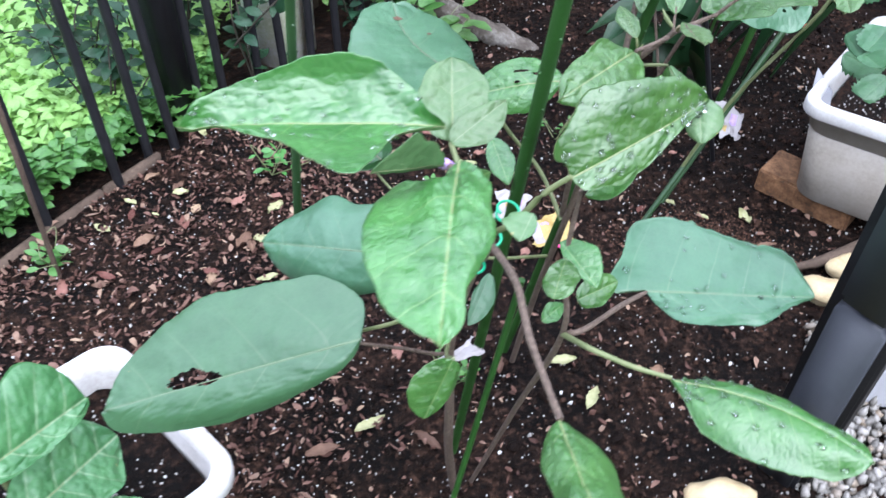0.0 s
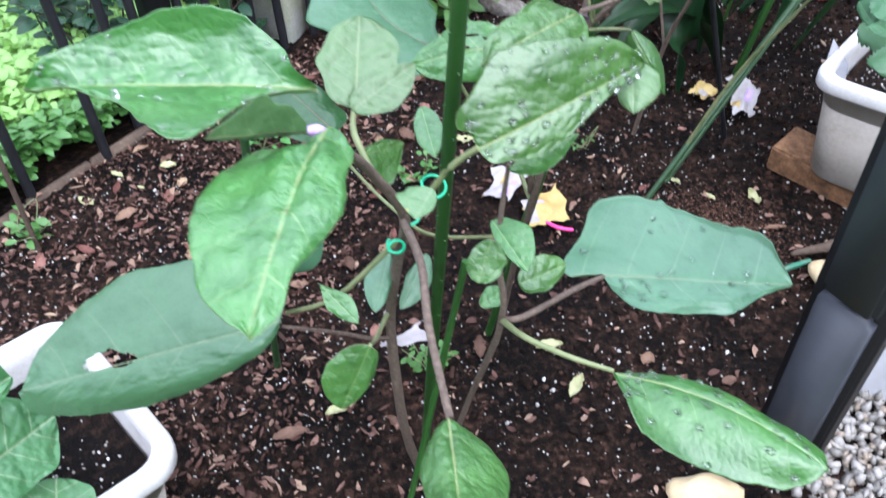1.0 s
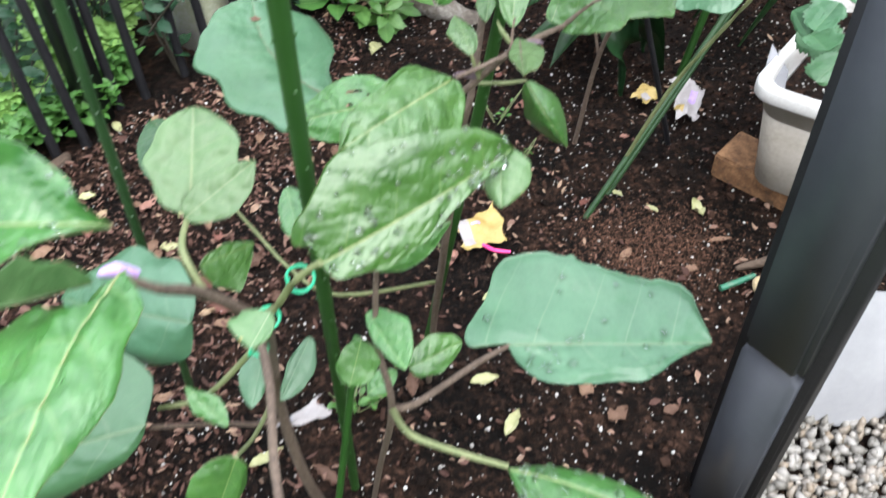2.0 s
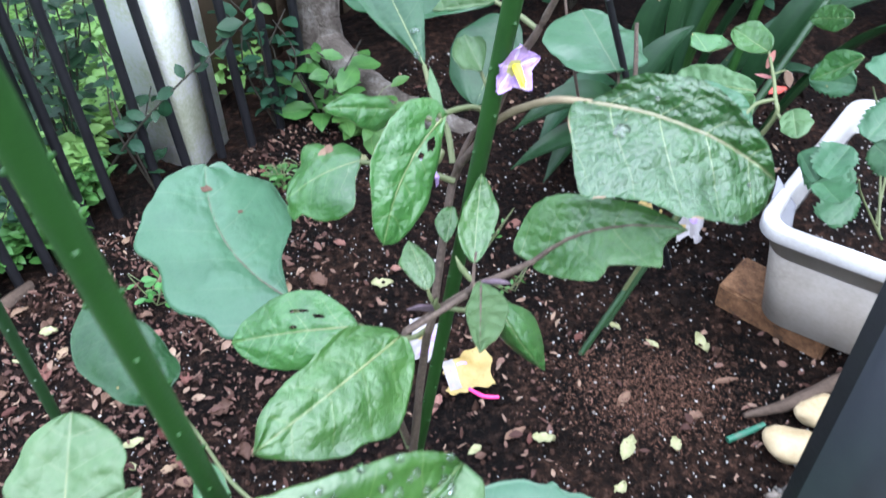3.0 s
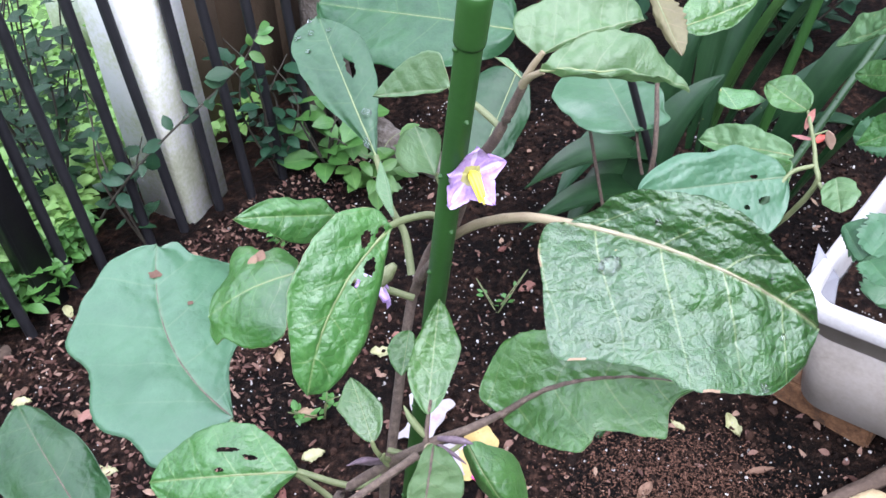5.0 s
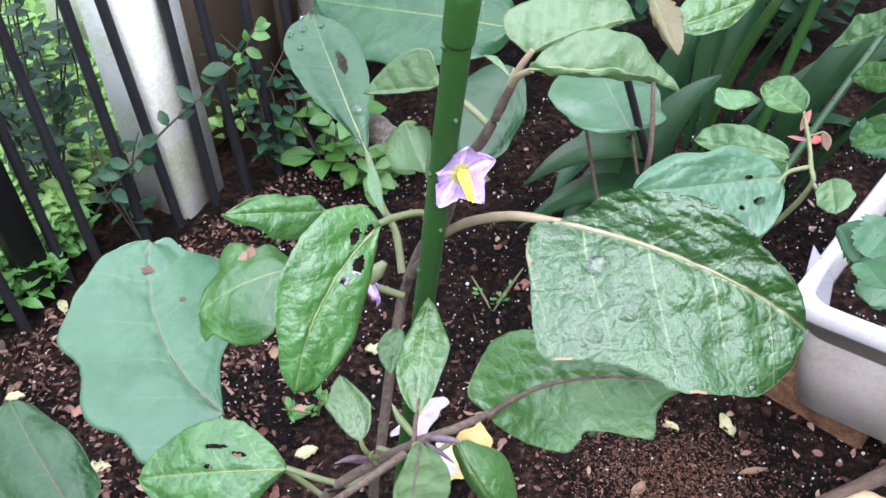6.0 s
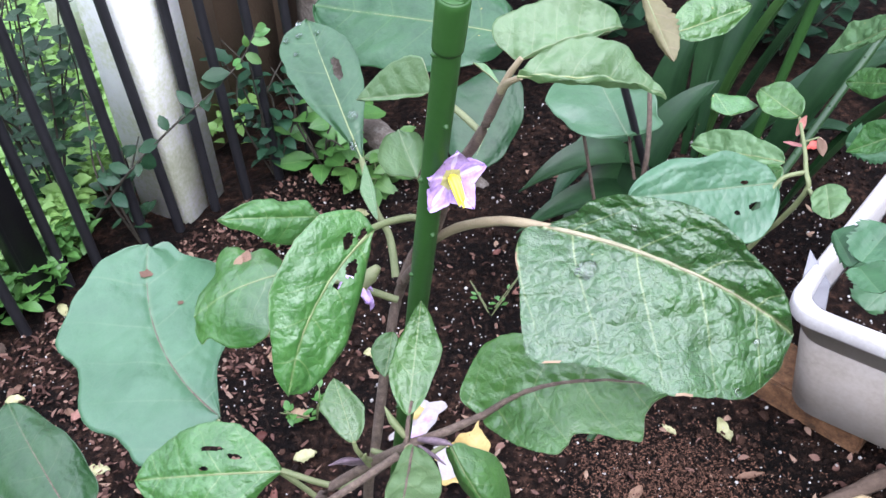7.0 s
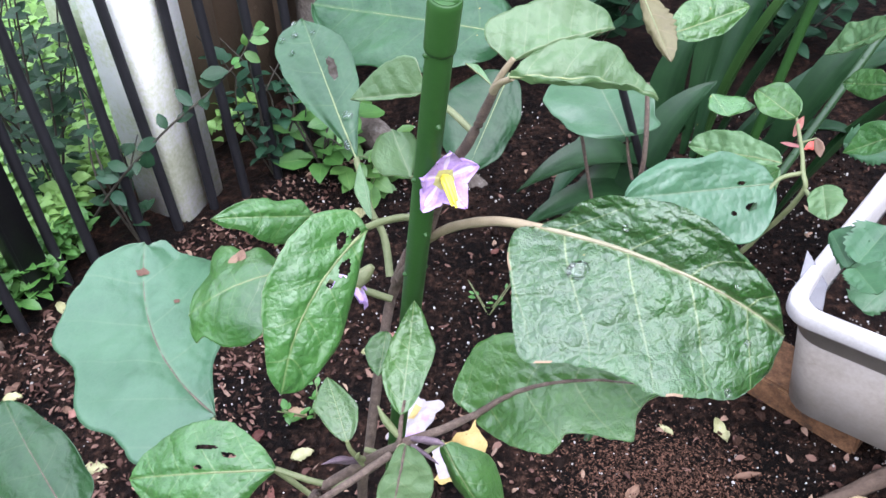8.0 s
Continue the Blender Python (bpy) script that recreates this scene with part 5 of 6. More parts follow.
leaf(plant_a, "wet", (0.252, 0.800, 0.827), (0.371, 0.908, 0.844), (0.2905, 0.859, 0.884), (0.3115, 0.8145, 0.821), blunt=0.46, rise=0.014, drops=70, crink=0.6, outline=(((-0.01, 0.27), (-0.07, 0.44), (-0.03, 0.66), (0.08, 0.84), (0.16, 1.06), (0.26, 1.21), (0.56, 0.93), (0.81, 0.63), (0.97, 0.23)), ((0.02, 0.46), (0.13, 0.66), (0.26, 0.86), (0.45, 0.7), (0.58, 0.46), (0.75, 0.28), (0.9, 0.23))))
leaf(plant_a, "pale", (0.363, 0.911, 0.843), (0.366, 0.869, 0.822), (0.352, 0.889, 0.827), (0.386, 0.891, 0.836), blunt=0.6, rise=0.004)
leaf(plant_a, "smooth", (0.273, 0.855, 0.766), (0.328, 0.900, 0.775), (0.309, 0.890, 0.778), (0.306, 0.872, 0.754), blunt=0.7)
leaf(plant_a, "pale", (0.151, 0.842, 0.822), (0.143, 0.907, 0.865), (0.118, 0.866, 0.851), (0.178, 0.889, 0.845), blunt=0.5)
leaf(plant_a, "pale", (0.151, 0.833, 0.827), (0.194, 0.871, 0.850), (0.157, 0.853, 0.843), (0.187, 0.843, 0.829), blunt=0.6)
leaf(plant_a, "pale", (0.154, 0.709, 0.900), (0.110, 0.659, 0.928), (0.136, 0.687, 0.940), (0.133, 0.669, 0.927), blunt=0.7)
leaf(plant_a, "blue", (0.071, 0.812, 0.587), (-0.208, 0.768, 0.478), (-0.118, 0.866, 0.549), (-0.064, 0.759, 0.491), blunt=0.42, lobe=0.04, holes=((0.65, -0.12, 0.075, 0.13), (0.57, -0.03, 0.05, 0.09)), ear=0.02, outline=(((-0.02, 0.47), (0.07, 0.86), (0.16, 1.0), (0.34, 1.04), (0.5, 1.11), (0.66, 1.04), (0.81, 0.74), (0.92, 0.45)), ((0.04, 0.3), (0.13, 0.59), (0.39, 0.88), (0.59, 0.93), (0.84, 0.75), (0.99, 0.47), (1.01, -0.02))))
leaf(plant_a, "blue", (0.378, 0.973, 0.530), (0.593, 1.020, 0.503), (0.443, 1.097, 0.540), (0.456, 0.942, 0.514), blunt=0.36, lobe=0.05, ear=0.18, drops=34, bead=1.3, torn=0.05, outline=(((-0.1, -0.04), (-0.18, 0.05), (-0.17, 0.22), (-0.06, 0.54), (0.0, 0.84), (0.09, 0.96), (0.33, 0.97), (0.38, 1.0), (0.42, 0.87), (0.54, 0.84), (0.72, 0.76), (0.9, 0.76), (0.98, 0.62), (0.99, 0.37)), ((0.03, 0.45), (0.1, 0.82), (0.23, 0.98), (0.47, 0.87), (0.64, 0.84), (0.78, 0.47), (0.92, 0.13))))
leaf(plant_a, "wet", (0.386, 0.809, 0.575), (0.564, 0.726, 0.587), (0.494, 0.810, 0.560), (0.463, 0.724, 0.565), rise=0.012, drops=46, bead=1.4, crink=0.35, bow=0.06, outline=(((0.04, 0.31), (0.16, 0.56), (0.44, 0.97), (0.75, 0.71), (0.94, 0.47)), ((0.07, 0.28), (0.24, 0.83), (0.44, 1.02), (0.66, 0.95), (0.85, 0.63), (0.95, 0.32))))
leaf(plant_a, "smooth", (0.255, 0.633, 0.727), (0.287, 0.491, 0.771), (0.244, 0.581, 0.730), (0.302, 0.596, 0.713), blunt=0.6)
leaf(plant_a, "smooth", (0.167, 0.773, 0.617), (0.143, 0.747, 0.553), (0.125, 0.755, 0.588), (0.171, 0.765, 0.585), blunt=0.5)
leaf(plant_a, "pale", (0.223, 0.770, 0.811), (0.214, 0.746, 0.802), (0.198, 0.759, 0.811), (0.226, 0.757, 0.804), blunt=0.6)
leaf(plant_a, "smooth", (0.256, 0.816, 0.668), (0.264, 0.837, 0.702), (0.245, 0.826, 0.685), (0.279, 0.827, 0.685), blunt=0.5)
leaf(plant_a, "smooth", (0.261, 0.877, 0.686), (0.298, 0.834, 0.670), (0.272, 0.852, 0.674), (0.299, 0.866, 0.688), blunt=0.6)
leaf(plant_a, "smooth", (0.291, 0.894, 0.589), (0.336, 0.932, 0.585), (0.308, 0.926, 0.599), (0.317, 0.901, 0.575), blunt=0.5)
leaf(plant_a, "smooth", (0.255, 0.874, 0.572), (0.278, 0.903, 0.571), (0.261, 0.896, 0.578), (0.274, 0.884, 0.566), blunt=0.6)
leaf(plant_a, "smooth", (0.147, 0.811, 0.600), (0.108, 0.830, 0.627), (0.118, 0.814, 0.610), (0.138, 0.828, 0.617), blunt=0.8)
leaf(plant_a, "smooth", (0.159, 0.821, 0.793), (0.186, 0.857, 0.781), (0.169, 0.843, 0.793), (0.179, 0.827, 0.763), blunt=0.6)
leaf(plant_a, "smooth", (0.184, 0.956, 0.745), (0.205, 0.907, 0.727), (0.183, 0.928, 0.733), (0.208, 0.937, 0.740), blunt=0.6)
leaf(plant_a, "blue", (0.160, 0.902, 0.611), (0.157, 0.841, 0.583), (0.141, 0.864, 0.594), (0.167, 0.865, 0.589), blunt=0.6)
leaf(plant_a, "blue", (0.195, 0.918, 0.592), (0.177, 0.860, 0.570), (0.178, 0.891, 0.584), (0.201, 0.885, 0.574), blunt=0.6)
leaf(plant_a, "blue", (0.095, 0.893, 0.632), (-0.067, 0.960, 0.566), (0.019, 0.983, 0.625), (0.018, 0.897, 0.552), blunt=0.5, rise=0.008)
plant_b = thing("eggplant", "tall flowering eggplant with broad crinkled leaves on a stake", "eggplant", "eggplants", place=(0.27, 1.28, 0))
stems(plant_b, (
    ("main_stem", [(0.255, 1.30, -0.02), (0.275, 1.23, 0.25), (0.300, 1.165, 0.50), (0.317, 1.142, 0.666), (0.325, 1.142, 0.712), (0.334, 1.180, 0.794), (0.341, 1.197, 0.828), (0.365, 1.170, 0.888), (0.383, 1.158, 0.951), (0.396, 1.150, 0.981), (0.404, 1.145, 1.002), (0.411, 1.140, 1.022)], [0.0085, 0.0078, 0.0068, 0.0060, 0.0057, 0.0055, 0.0055, 0.0052, 0.0048, 0.0043, 0.0038, 0.0030], STEM),
    ("side_stem", [(0.290, 1.18, 0.46), (0.288, 1.12, 0.62), (0.295, 1.097, 0.716), (0.332, 1.101, 0.759), (0.366, 1.085, 0.809)], [0.006, 0.0055, 0.0052, 0.0050, 0.0046], STEM),
    ("petiole", [(0.362, 1.086, 0.806), (0.386, 1.091, 0.817), (0.406, 1.101, 0.823)], [0.0050, 0.0040, 0.0030], STEM),
    ("petiole", [(0.367, 1.168, 0.895), (0.386, 1.155, 0.919), (0.412, 1.132, 0.945), (0.433, 1.122, 0.952), (0.441, 1.122, 0.952)], [0.0045, 0.0043, 0.004, 0.0034, 0.0016], STEM_PALE),
    ("petiole", [(0.368, 1.186, 0.890), (0.357, 1.178, 0.904), (0.344, 1.166, 0.910), (0.335, 1.153, 0.914)], [0.004, 0.0036, 0.0034, 0.003], STEM_GREEN),
    ("petiole", [(0.339, 1.190, 0.822), (0.316, 1.186, 0.834), (0.298, 1.186, 0.839), (0.264, 1.178, 0.846)], [0.004, 0.0036, 0.0034, 0.003], STEM_GREEN),
    ("petiole", [(0.337, 1.199, 0.834), (0.331, 1.216, 0.854), (0.321, 1.223, 0.872), (0.310, 1.241, 0.899)], [0.0042, 0.0038, 0.0036, 0.003], STEM_GREEN),
    ("petiole", [(0.341, 1.194, 0.834), (0.352, 1.196, 0.864), (0.366, 1.192, 0.887)], [0.004, 0.0036, 0.0032], STEM),
    ("petiole", [(0.363, 1.084, 0.808), (0.363, 1.092, 0.818), (0.364, 1.102, 0.828)], [0.0026, 0.002, 0.0012], STEM),
    ("petiole", [(0.335, 1.098, 0.765), (0.330, 1.093, 0.785), (0.328, 1.094, 0.793)], [0.003, 0.0024, 0.002], STEM_GREEN),
    ("petiole", [(0.318, 1.142, 0.690), (0.304, 1.120, 0.703), (0.264, 1.119, 0.716)], [0.0042, 0.0038, 0.0032], STEM_GREEN),
    ("petiole", [(0.328, 1.130, 0.735), (0.355, 1.117, 0.747), (0.368, 1.127, 0.742), (0.378, 1.147, 0.730)], [0.0032, 0.003, 0.0028, 0.0022], STEM_GREEN),
    ("petiole", [(0.358, 1.080, 0.803), (0.340, 1.056, 0.808), (0.320, 1.030, 0.814)], [0.004, 0.0036, 0.003], STEM),
    ("petiole", [(0.372, 1.165, 0.912), (0.360, 1.177, 0.936)], [0.0026, 0.002], STEM_GREEN),
    ("petiole", [(0.399, 1.148, 0.988), (0.384, 1.165, 0.990), (0.369, 1.180, 0.990)], [0.003, 0.0028, 0.002], STEM_GREEN),
    ("petiole", [(0.323, 1.205, 0.870), (0.297, 1.190, 0.890)], [0.0026, 0.002], STEM_GREEN),
    ("petiole", [(0.290, 1.18, 0.45), (0.255, 1.221, 0.500), (0.199, 1.222, 0.572), (0.172, 1.210, 0.640)], [0.005, 0.0045, 0.004, 0.0034], STEM_GREEN),
    ("petiole", [(0.28, 1.20, 0.36), (0.18, 1.09, 0.45), (0.129, 1.090, 0.485), (0.068, 1.150, 0.487), (0.020, 1.187, 0.512)], [0.004, 0.0038, 0.0036, 0.0032, 0.0028], STEM_GREEN),
    ("petiole", [(0.409, 1.141, 1.018), (0.413, 1.141, 1.027), (0.418, 1.142, 1.035)], [0.0032, 0.0026, 0.002], STEM_PALE),
    ("petiole", [(0.409, 1.140, 1.018), (0.413, 1.135, 1.026), (0.419, 1.130, 1.032)], [0.0032, 0.0026, 0.002], STEM_PALE),
    ("bud", [(0.332, 1.100, 0.764), (0.324, 1.097, 0.768), (0.319, 1.095, 0.770), (0.312, 1.092, 0.770)], [0.0022, 0.0042, 0.0034, 0.0004], BUD),
    ("bud", [(0.331, 1.099, 0.768), (0.322, 1.092, 0.775), (0.312, 1.086, 0.777)], [0.0018, 0.0024, 0.0003], BUD),
    ("bud", [(0.370, 1.087, 0.812), (0.380, 1.084, 0.816), (0.386, 1.083, 0.817), (0.391, 1.081, 0.818)], [0.0022, 0.0038, 0.0030, 0.0004], BUD),
    ("bud", [(0.370, 1.085, 0.809), (0.379, 1.079, 0.810), (0.388, 1.074, 0.808)], [0.0016, 0.0022, 0.0003], BUD),
    ("bract", [(0.362, 1.088, 0.812), (0.354, 1.092, 0.820), (0.349, 1.096, 0.828)], [0.0030, 0.0036, 0.0004], STEM_GREEN),
    ("bract", [(0.336, 1.098, 0.770), (0.334, 1.092, 0.780), (0.336, 1.090, 0.788)], [0.0026, 0.0030, 0.0006], STEM_GREEN),
    ("bract", [(0.366, 1.081, 0.812), (0.366, 1.074, 0.820), (0.369, 1.069, 0.824)], [0.0030, 0.0032, 0.0010], STEM_PALE),
), 0.64)
flower(plant_b, (0.384, 1.141, 0.964), (0.50, -0.82, 0.12), 0.0182, 0.98)
flower(plant_b, (0.322, 1.170, 0.853), (-0.5, -0.3, -0.55), 0.017, 0.8)
leaf(plant_b, "crinkly", (0.433, 1.122, 0.952), (0.561, 1.103, 0.910), (0.494, 1.118, 0.976), (0.450, 1.051, 0.930), rise=0.02, bow=0.05, drops=4, dew=(0.27, 0.40, 0.0065), dry=0.10, rib=0.8, rib_mat=RIB_PALE, outline=(((0.08, 0.32), (0.11, 0.57), (0.19, 0.78), (0.29, 0.94), (0.44, 1.05), (0.6, 0.92), (0.74, 0.72), (0.84, 0.58), (0.93, 0.32)), ((-0.06, 0.09), (-0.06, 0.31), (0.0, 0.58), (0.06, 0.92), (0.13, 1.08), (0.23, 1.01), (0.37, 0.88), (0.47, 0.9), (0.54, 0.92), (0.66, 0.84), (0.85, 0.71), (0.93, 0.56), (0.99, 0.35), (1.0, 0.17))))
leaf(plant_b, "smooth", (0.405, 1.100, 0.822), (0.510, 1.092, 0.872), (0.434, 1.122, 0.872), (0.450, 1.064, 0.843), blunt=0.55, lobe=0.12, rise=0.006, bow=0.09, rib_mat=STEM, rib=1.0, crink=1.4, outline=(((-0.1, 0.3), (-0.07, 0.57), (0.05, 0.93), (0.19, 1.11), (0.31, 1.09), (0.52, 0.84), (0.78, 0.52), (0.92, 0.24)), ((0.01, 0.13), (0.07, 0.32), (0.25, 0.75), (0.44, 1.03), (0.5, 0.91), (0.54, 0.66), (0.64, 0.71), (0.8, 0.92), (0.84, 0.89), (0.86, 0.43), (0.91, 0.18))))
leaf(plant_b, "smooth", (0.265, 1.119, 0.715), (0.146, 1.121, 0.679), (0.208, 1.150, 0.721), (0.228, 1.091, 0.687), holes=((0.30, -0.42, 0.045, 0.06), (0.44, -0.5, 0.06, 0.05), (0.46, -0.12, 0.03, 0.04)), blunt=0.55, rise=0.01, outline=(((0.07, 0.37), (0.18, 0.71), (0.31, 0.95), (0.47, 1.01), (0.68, 0.87), (0.88, 0.53), (0.97, 0.21)), ((0.1, 0.33), (0.21, 0.73), (0.42, 0.99), (0.73, 0.78), (0.92, 0.38))))
leaf(plant_b, "smooth", (0.316, 1.028, 0.812), (0.242, 0.917, 0.823), (0.264, 0.984, 0.840), (0.323, 0.958, 0.795), blunt=0.5, rise=0.012, outline=(((0.02, 0.34), (0.16, 0.81), (0.29, 0.99), (0.53, 0.85), (0.74, 0.76), (0.89, 0.53)), ((-0.01, 0.17), (0.06, 0.46), (0.24, 0.83), (0.39, 0.99), (0.57, 0.81), (0.7, 0.75), (0.86, 0.45), (0.97, 0.16))))
leaf(plant_b, "blue", (0.173, 1.214, 0.638), (0.018, 1.433, 0.629), (-0.008, 1.279, 0.612), (0.128, 1.356, 0.611), blunt=0.42, lobe=0.09, rise=-0.01, spots=((0.86, 0.02, 0.007), (0.6, 0.25, 0.003)), bow=0.085, rib=0.55, rib_mat=STEM, outline=(((-0.05, 0.27), (-0.06, 0.49), (-0.02, 0.69), (0.12, 0.77), (0.21, 0.97), (0.39, 0.93), (0.52, 0.92), (0.6, 0.98), (0.69, 1.0), (0.84, 0.84), (0.91, 0.66), (0.99, 0.48), (1.02, 0.26), (1.02, 0.1)), ((0.22, 0.29), (0.35, 0.71), (0.53, 1.23), (0.71, 1.47), (0.88, 1.38), (0.91, 0.63), (0.99, 0.43))))
leaf(plant_b, "deep", (0.040, 1.156, 0.549), (-0.085, 1.274, 0.544), (-0.095, 1.217, 0.522), (0.032, 1.211, 0.551), blunt=0.5, rise=0.005, rib=0.4, rib_mat=STEM)
leaf(plant_b, "smooth", (0.337, 1.154, 0.913), (0.300, 1.077, 0.852), (0.290, 1.099, 0.902), (0.331, 1.119, 0.878), blunt=0.6, rise=0.008, holes=((0.10, -0.35, 0.035, 0.30), (0.24, 0.30, 0.05, 0.16), (0.20, -0.45, 0.035, 0.20), (0.35, 0.15, 0.03, 0.08)), crink=1.1, bow=0.13, outline=(((-0.05, 0.32), (-0.0, 0.7), (0.1, 0.97), (0.22, 1.09), (0.35, 1.14), (0.52, 1.11), (0.66, 0.94), (0.81, 0.63), (0.94, 0.32)), ((0.04, 0.02), (0.13, 0.3), (0.28, 0.59), (0.47, 0.93), (0.62, 1.16), (0.78, 1.0), (0.94, 0.68))))
leaf(plant_b, "wet", (0.266, 1.180, 0.846), (0.201, 1.170, 0.809), (0.223, 1.222, 0.827), (0.246, 1.143, 0.813), spots=((0.35, -0.7, 0.006), (0.4, -0.6, 0.004)), blunt=0.5, rise=0.006, outline=(((0.04, 0.32), (0.26, 0.76), (0.42, 0.79), (0.62, 1.08), (0.82, 1.18), (0.83, 0.82), (0.96, 0.72), (1.05, 0.56)), ((0.1, 0.41), (0.23, 1.04), (0.6, 0.94), (0.82, 0.58), (0.96, 0.55), (1.04, 0.24))))
leaf(plant_b, "smooth", (0.297, 1.189, 0.890), (0.250, 1.142, 0.922), (0.271, 1.174, 0.915), (0.279, 1.158, 0.893), blunt=0.8, rise=0.004, outline=(((0.11, 0.43), (0.18, 0.85), (0.4, 0.78), (0.51, 0.95), (0.72, 0.8), (0.87, 0.45)), ((0.22, 0.81), (0.39, 1.06), (0.6, 0.85), (0.74, 0.48), (0.89, 0.35))))
leaf(plant_b, "deep", (0.311, 1.240, 0.898), (0.252, 1.346, 0.940), (0.241, 1.308, 0.923), (0.303, 1.298, 0.933), blunt=0.6, holes=((0.55, 0.32, 0.075, 0.14),), rise=0.006, crink=0.9, drops=7, rib=0.35, outline=(((0.21, 0.28), (0.39, 0.61), (0.62, 0.88), (0.84, 0.94), (0.96, 0.73), (1.0, 0.38)), ((0.09, 0.23), (0.3, 0.64), (0.47, 0.87), (0.69, 0.91), (0.82, 0.66))))
leaf(plant_b, "pale", (0.361, 1.169, 0.941), (0.346, 1.195, 0.955), (0.340, 1.164, 0.957), (0.364, 1.180, 0.954), blunt=0.5, outline=(((0.05, 0.4), (0.04, 0.83), (0.31, 1.0), (0.65, 0.72), (0.9, 0.32)), ((0.1, 0.33), (0.41, 0.97), (0.69, 0.97), (0.88, 0.43))))
leaf(plant_b, "pale", (0.369, 1.180, 0.990), (0.323, 1.195, 0.973), (0.352, 1.196, 1.003), (0.348, 1.182, 0.981), blunt=0.6, outline=(((0.03, 0.47), (0.08, 0.81), (0.21, 0.94), (0.51, 0.77), (0.83, 0.36)), ((0.09, 0.51), (0.3, 0.52), (0.67, 0.65))))
leaf(plant_b, "pale", (0.417, 1.142, 1.034), (0.464, 1.168, 1.040), (0.426, 1.166, 1.057), (0.448, 1.146, 1.040), rib_mat=RIB_PALE, crink=2.2, blunt=0.5, rise=0.004, outline=(((-0.1, 0.41), (-0.13, 0.69), (-0.04, 0.93), (0.33, 0.95), (0.7, 0.66), (0.97, 0.33)), ((0.15, 0.15), (0.4, 0.3), (0.7, 0.35))))
leaf(plant_b, "pale", (0.417, 1.129, 1.032), (0.487, 1.150, 1.013), (0.455, 1.157, 1.041), (0.447, 1.137, 1.025), crink=2.0, blunt=0.55, rise=0.006, outline=(((0.08, 0.36), (0.23, 0.73), (0.41, 0.9), (0.63, 0.85), (0.75, 0.74), (0.87, 0.42)), ((0.15, 0.6), (0.5, 1.0), (0.8, 0.7))))
leaf(plant_b, "smooth", (0.363, 1.095, 0.823), (0.364, 1.146, 0.867), (0.349, 1.114, 0.842), (0.379, 1.127, 0.847), blunt=0.7, rise=-0.004)
leaf(plant_b, "smooth", (0.339, 1.170, 0.812), (0.337, 1.147, 0.793), (0.326, 1.158, 0.805), (0.345, 1.162, 0.804), blunt=0.6)
leaf(plant_b, "smooth", (0.328, 1.094, 0.792), (0.309, 1.128, 0.810), (0.304, 1.109, 0.804), (0.331, 1.115, 0.801), blunt=0.7, rise=0.003)
leaf(plant_b, "pale", (0.370, 1.071, 0.824), (0.375, 0.985, 0.852), (0.362, 1.035, 0.835), (0.391, 1.040, 0.836), blunt=0.6, rib_mat=STEM, rib=0.7)
leaf(plant_b, "smooth", (0.379, 1.146, 0.730), (0.425, 1.125, 0.667), (0.385, 1.155, 0.672), (0.415, 1.157, 0.698), blunt=0.7, rise=0.012)
leaf(plant_b, "pale", (0.331, 1.188, 0.892), (0.317, 1.224, 0.909), (0.317, 1.205, 0.901), (0.326, 1.207, 0.901), blunt=0.8)
leaf(plant_b, "pale", (0.410, 1.123, 1.032), (0.397, 1.131, 1.038), (0.402, 1.131, 1.038), (0.406, 1.124, 1.035), blunt=0.9)
plant_c = thing("eggplant", "young eggplant with pale leaves beside the white planter", "eggplant", "eggplants", place=(0.56, 1.80, 0))
stems(plant_c, (
    ("main_stem", [(0.56, 1.80, -0.02), (0.64, 1.765, 0.28), (0.735, 1.715, 0.52), (0.741, 1.734, 0.566), (0.742, 1.822, 0.583)], [0.004, 0.0038, 0.0035, 0.003, 0.002], STEM_GREEN),
    ("petiole", [(0.743, 1.73, 0.563), (0.715, 1.72, 0.560), (0.700, 1.705, 0.552)], [0.003, 0.0028, 0.0025], STEM_GREEN),
    ("petiole", [(0.745, 1.71, 0.55), (0.755, 1.69, 0.545), (0.765, 1.685, 0.535)], [0.003, 0.0028, 0.0025], STEM_GREEN),
    ("petiole", [(0.742, 1.79, 0.576), (0.748, 1.80, 0.560), (0.774, 1.825, 0.552)], [0.0018, 0.0016, 0.0012], STEM_GREEN),
))
leaf(plant_c, "blue", (0.704, 1.713, 0.555), (0.520, 1.620, 0.587), (0.611, 1.695, 0.605), (0.654, 1.635, 0.521), blunt=0.42, lobe=0.06, holes=((0.18, 0.45, 0.04, 0.08), (0.22, -0.1, 0.03, 0.05), (0.3, 0.5, 0.02, 0.05)))
leaf(plant_c, "pale", (0.721, 1.759, 0.555), (0.615, 1.833, 0.521), (0.658, 1.824, 0.556), (0.664, 1.773, 0.537), blunt=0.5)
leaf(plant_c, "smooth", (0.661, 1.851, 0.561), (0.641, 1.886, 0.573), (0.699, 1.880, 0.563), (0.635, 1.860, 0.567), blunt=0.6)
leaf(plant_c, "smooth", (0.742, 1.821, 0.584), (0.701, 1.890, 0.580), (0.736, 1.879, 0.597), (0.701, 1.850, 0.573), blunt=0.5)
leaf(plant_c, "pale", (0.760, 1.703, 0.565), (0.758, 1.646, 0.557), (0.741, 1.674, 0.553), (0.781, 1.673, 0.570), blunt=0.5)
leaf(plant_c, "smooth", (0.715, 1.738, 0.559), (0.687, 1.754, 0.518), (0.696, 1.759, 0.546), (0.709, 1.720, 0.532), blunt=0.6)
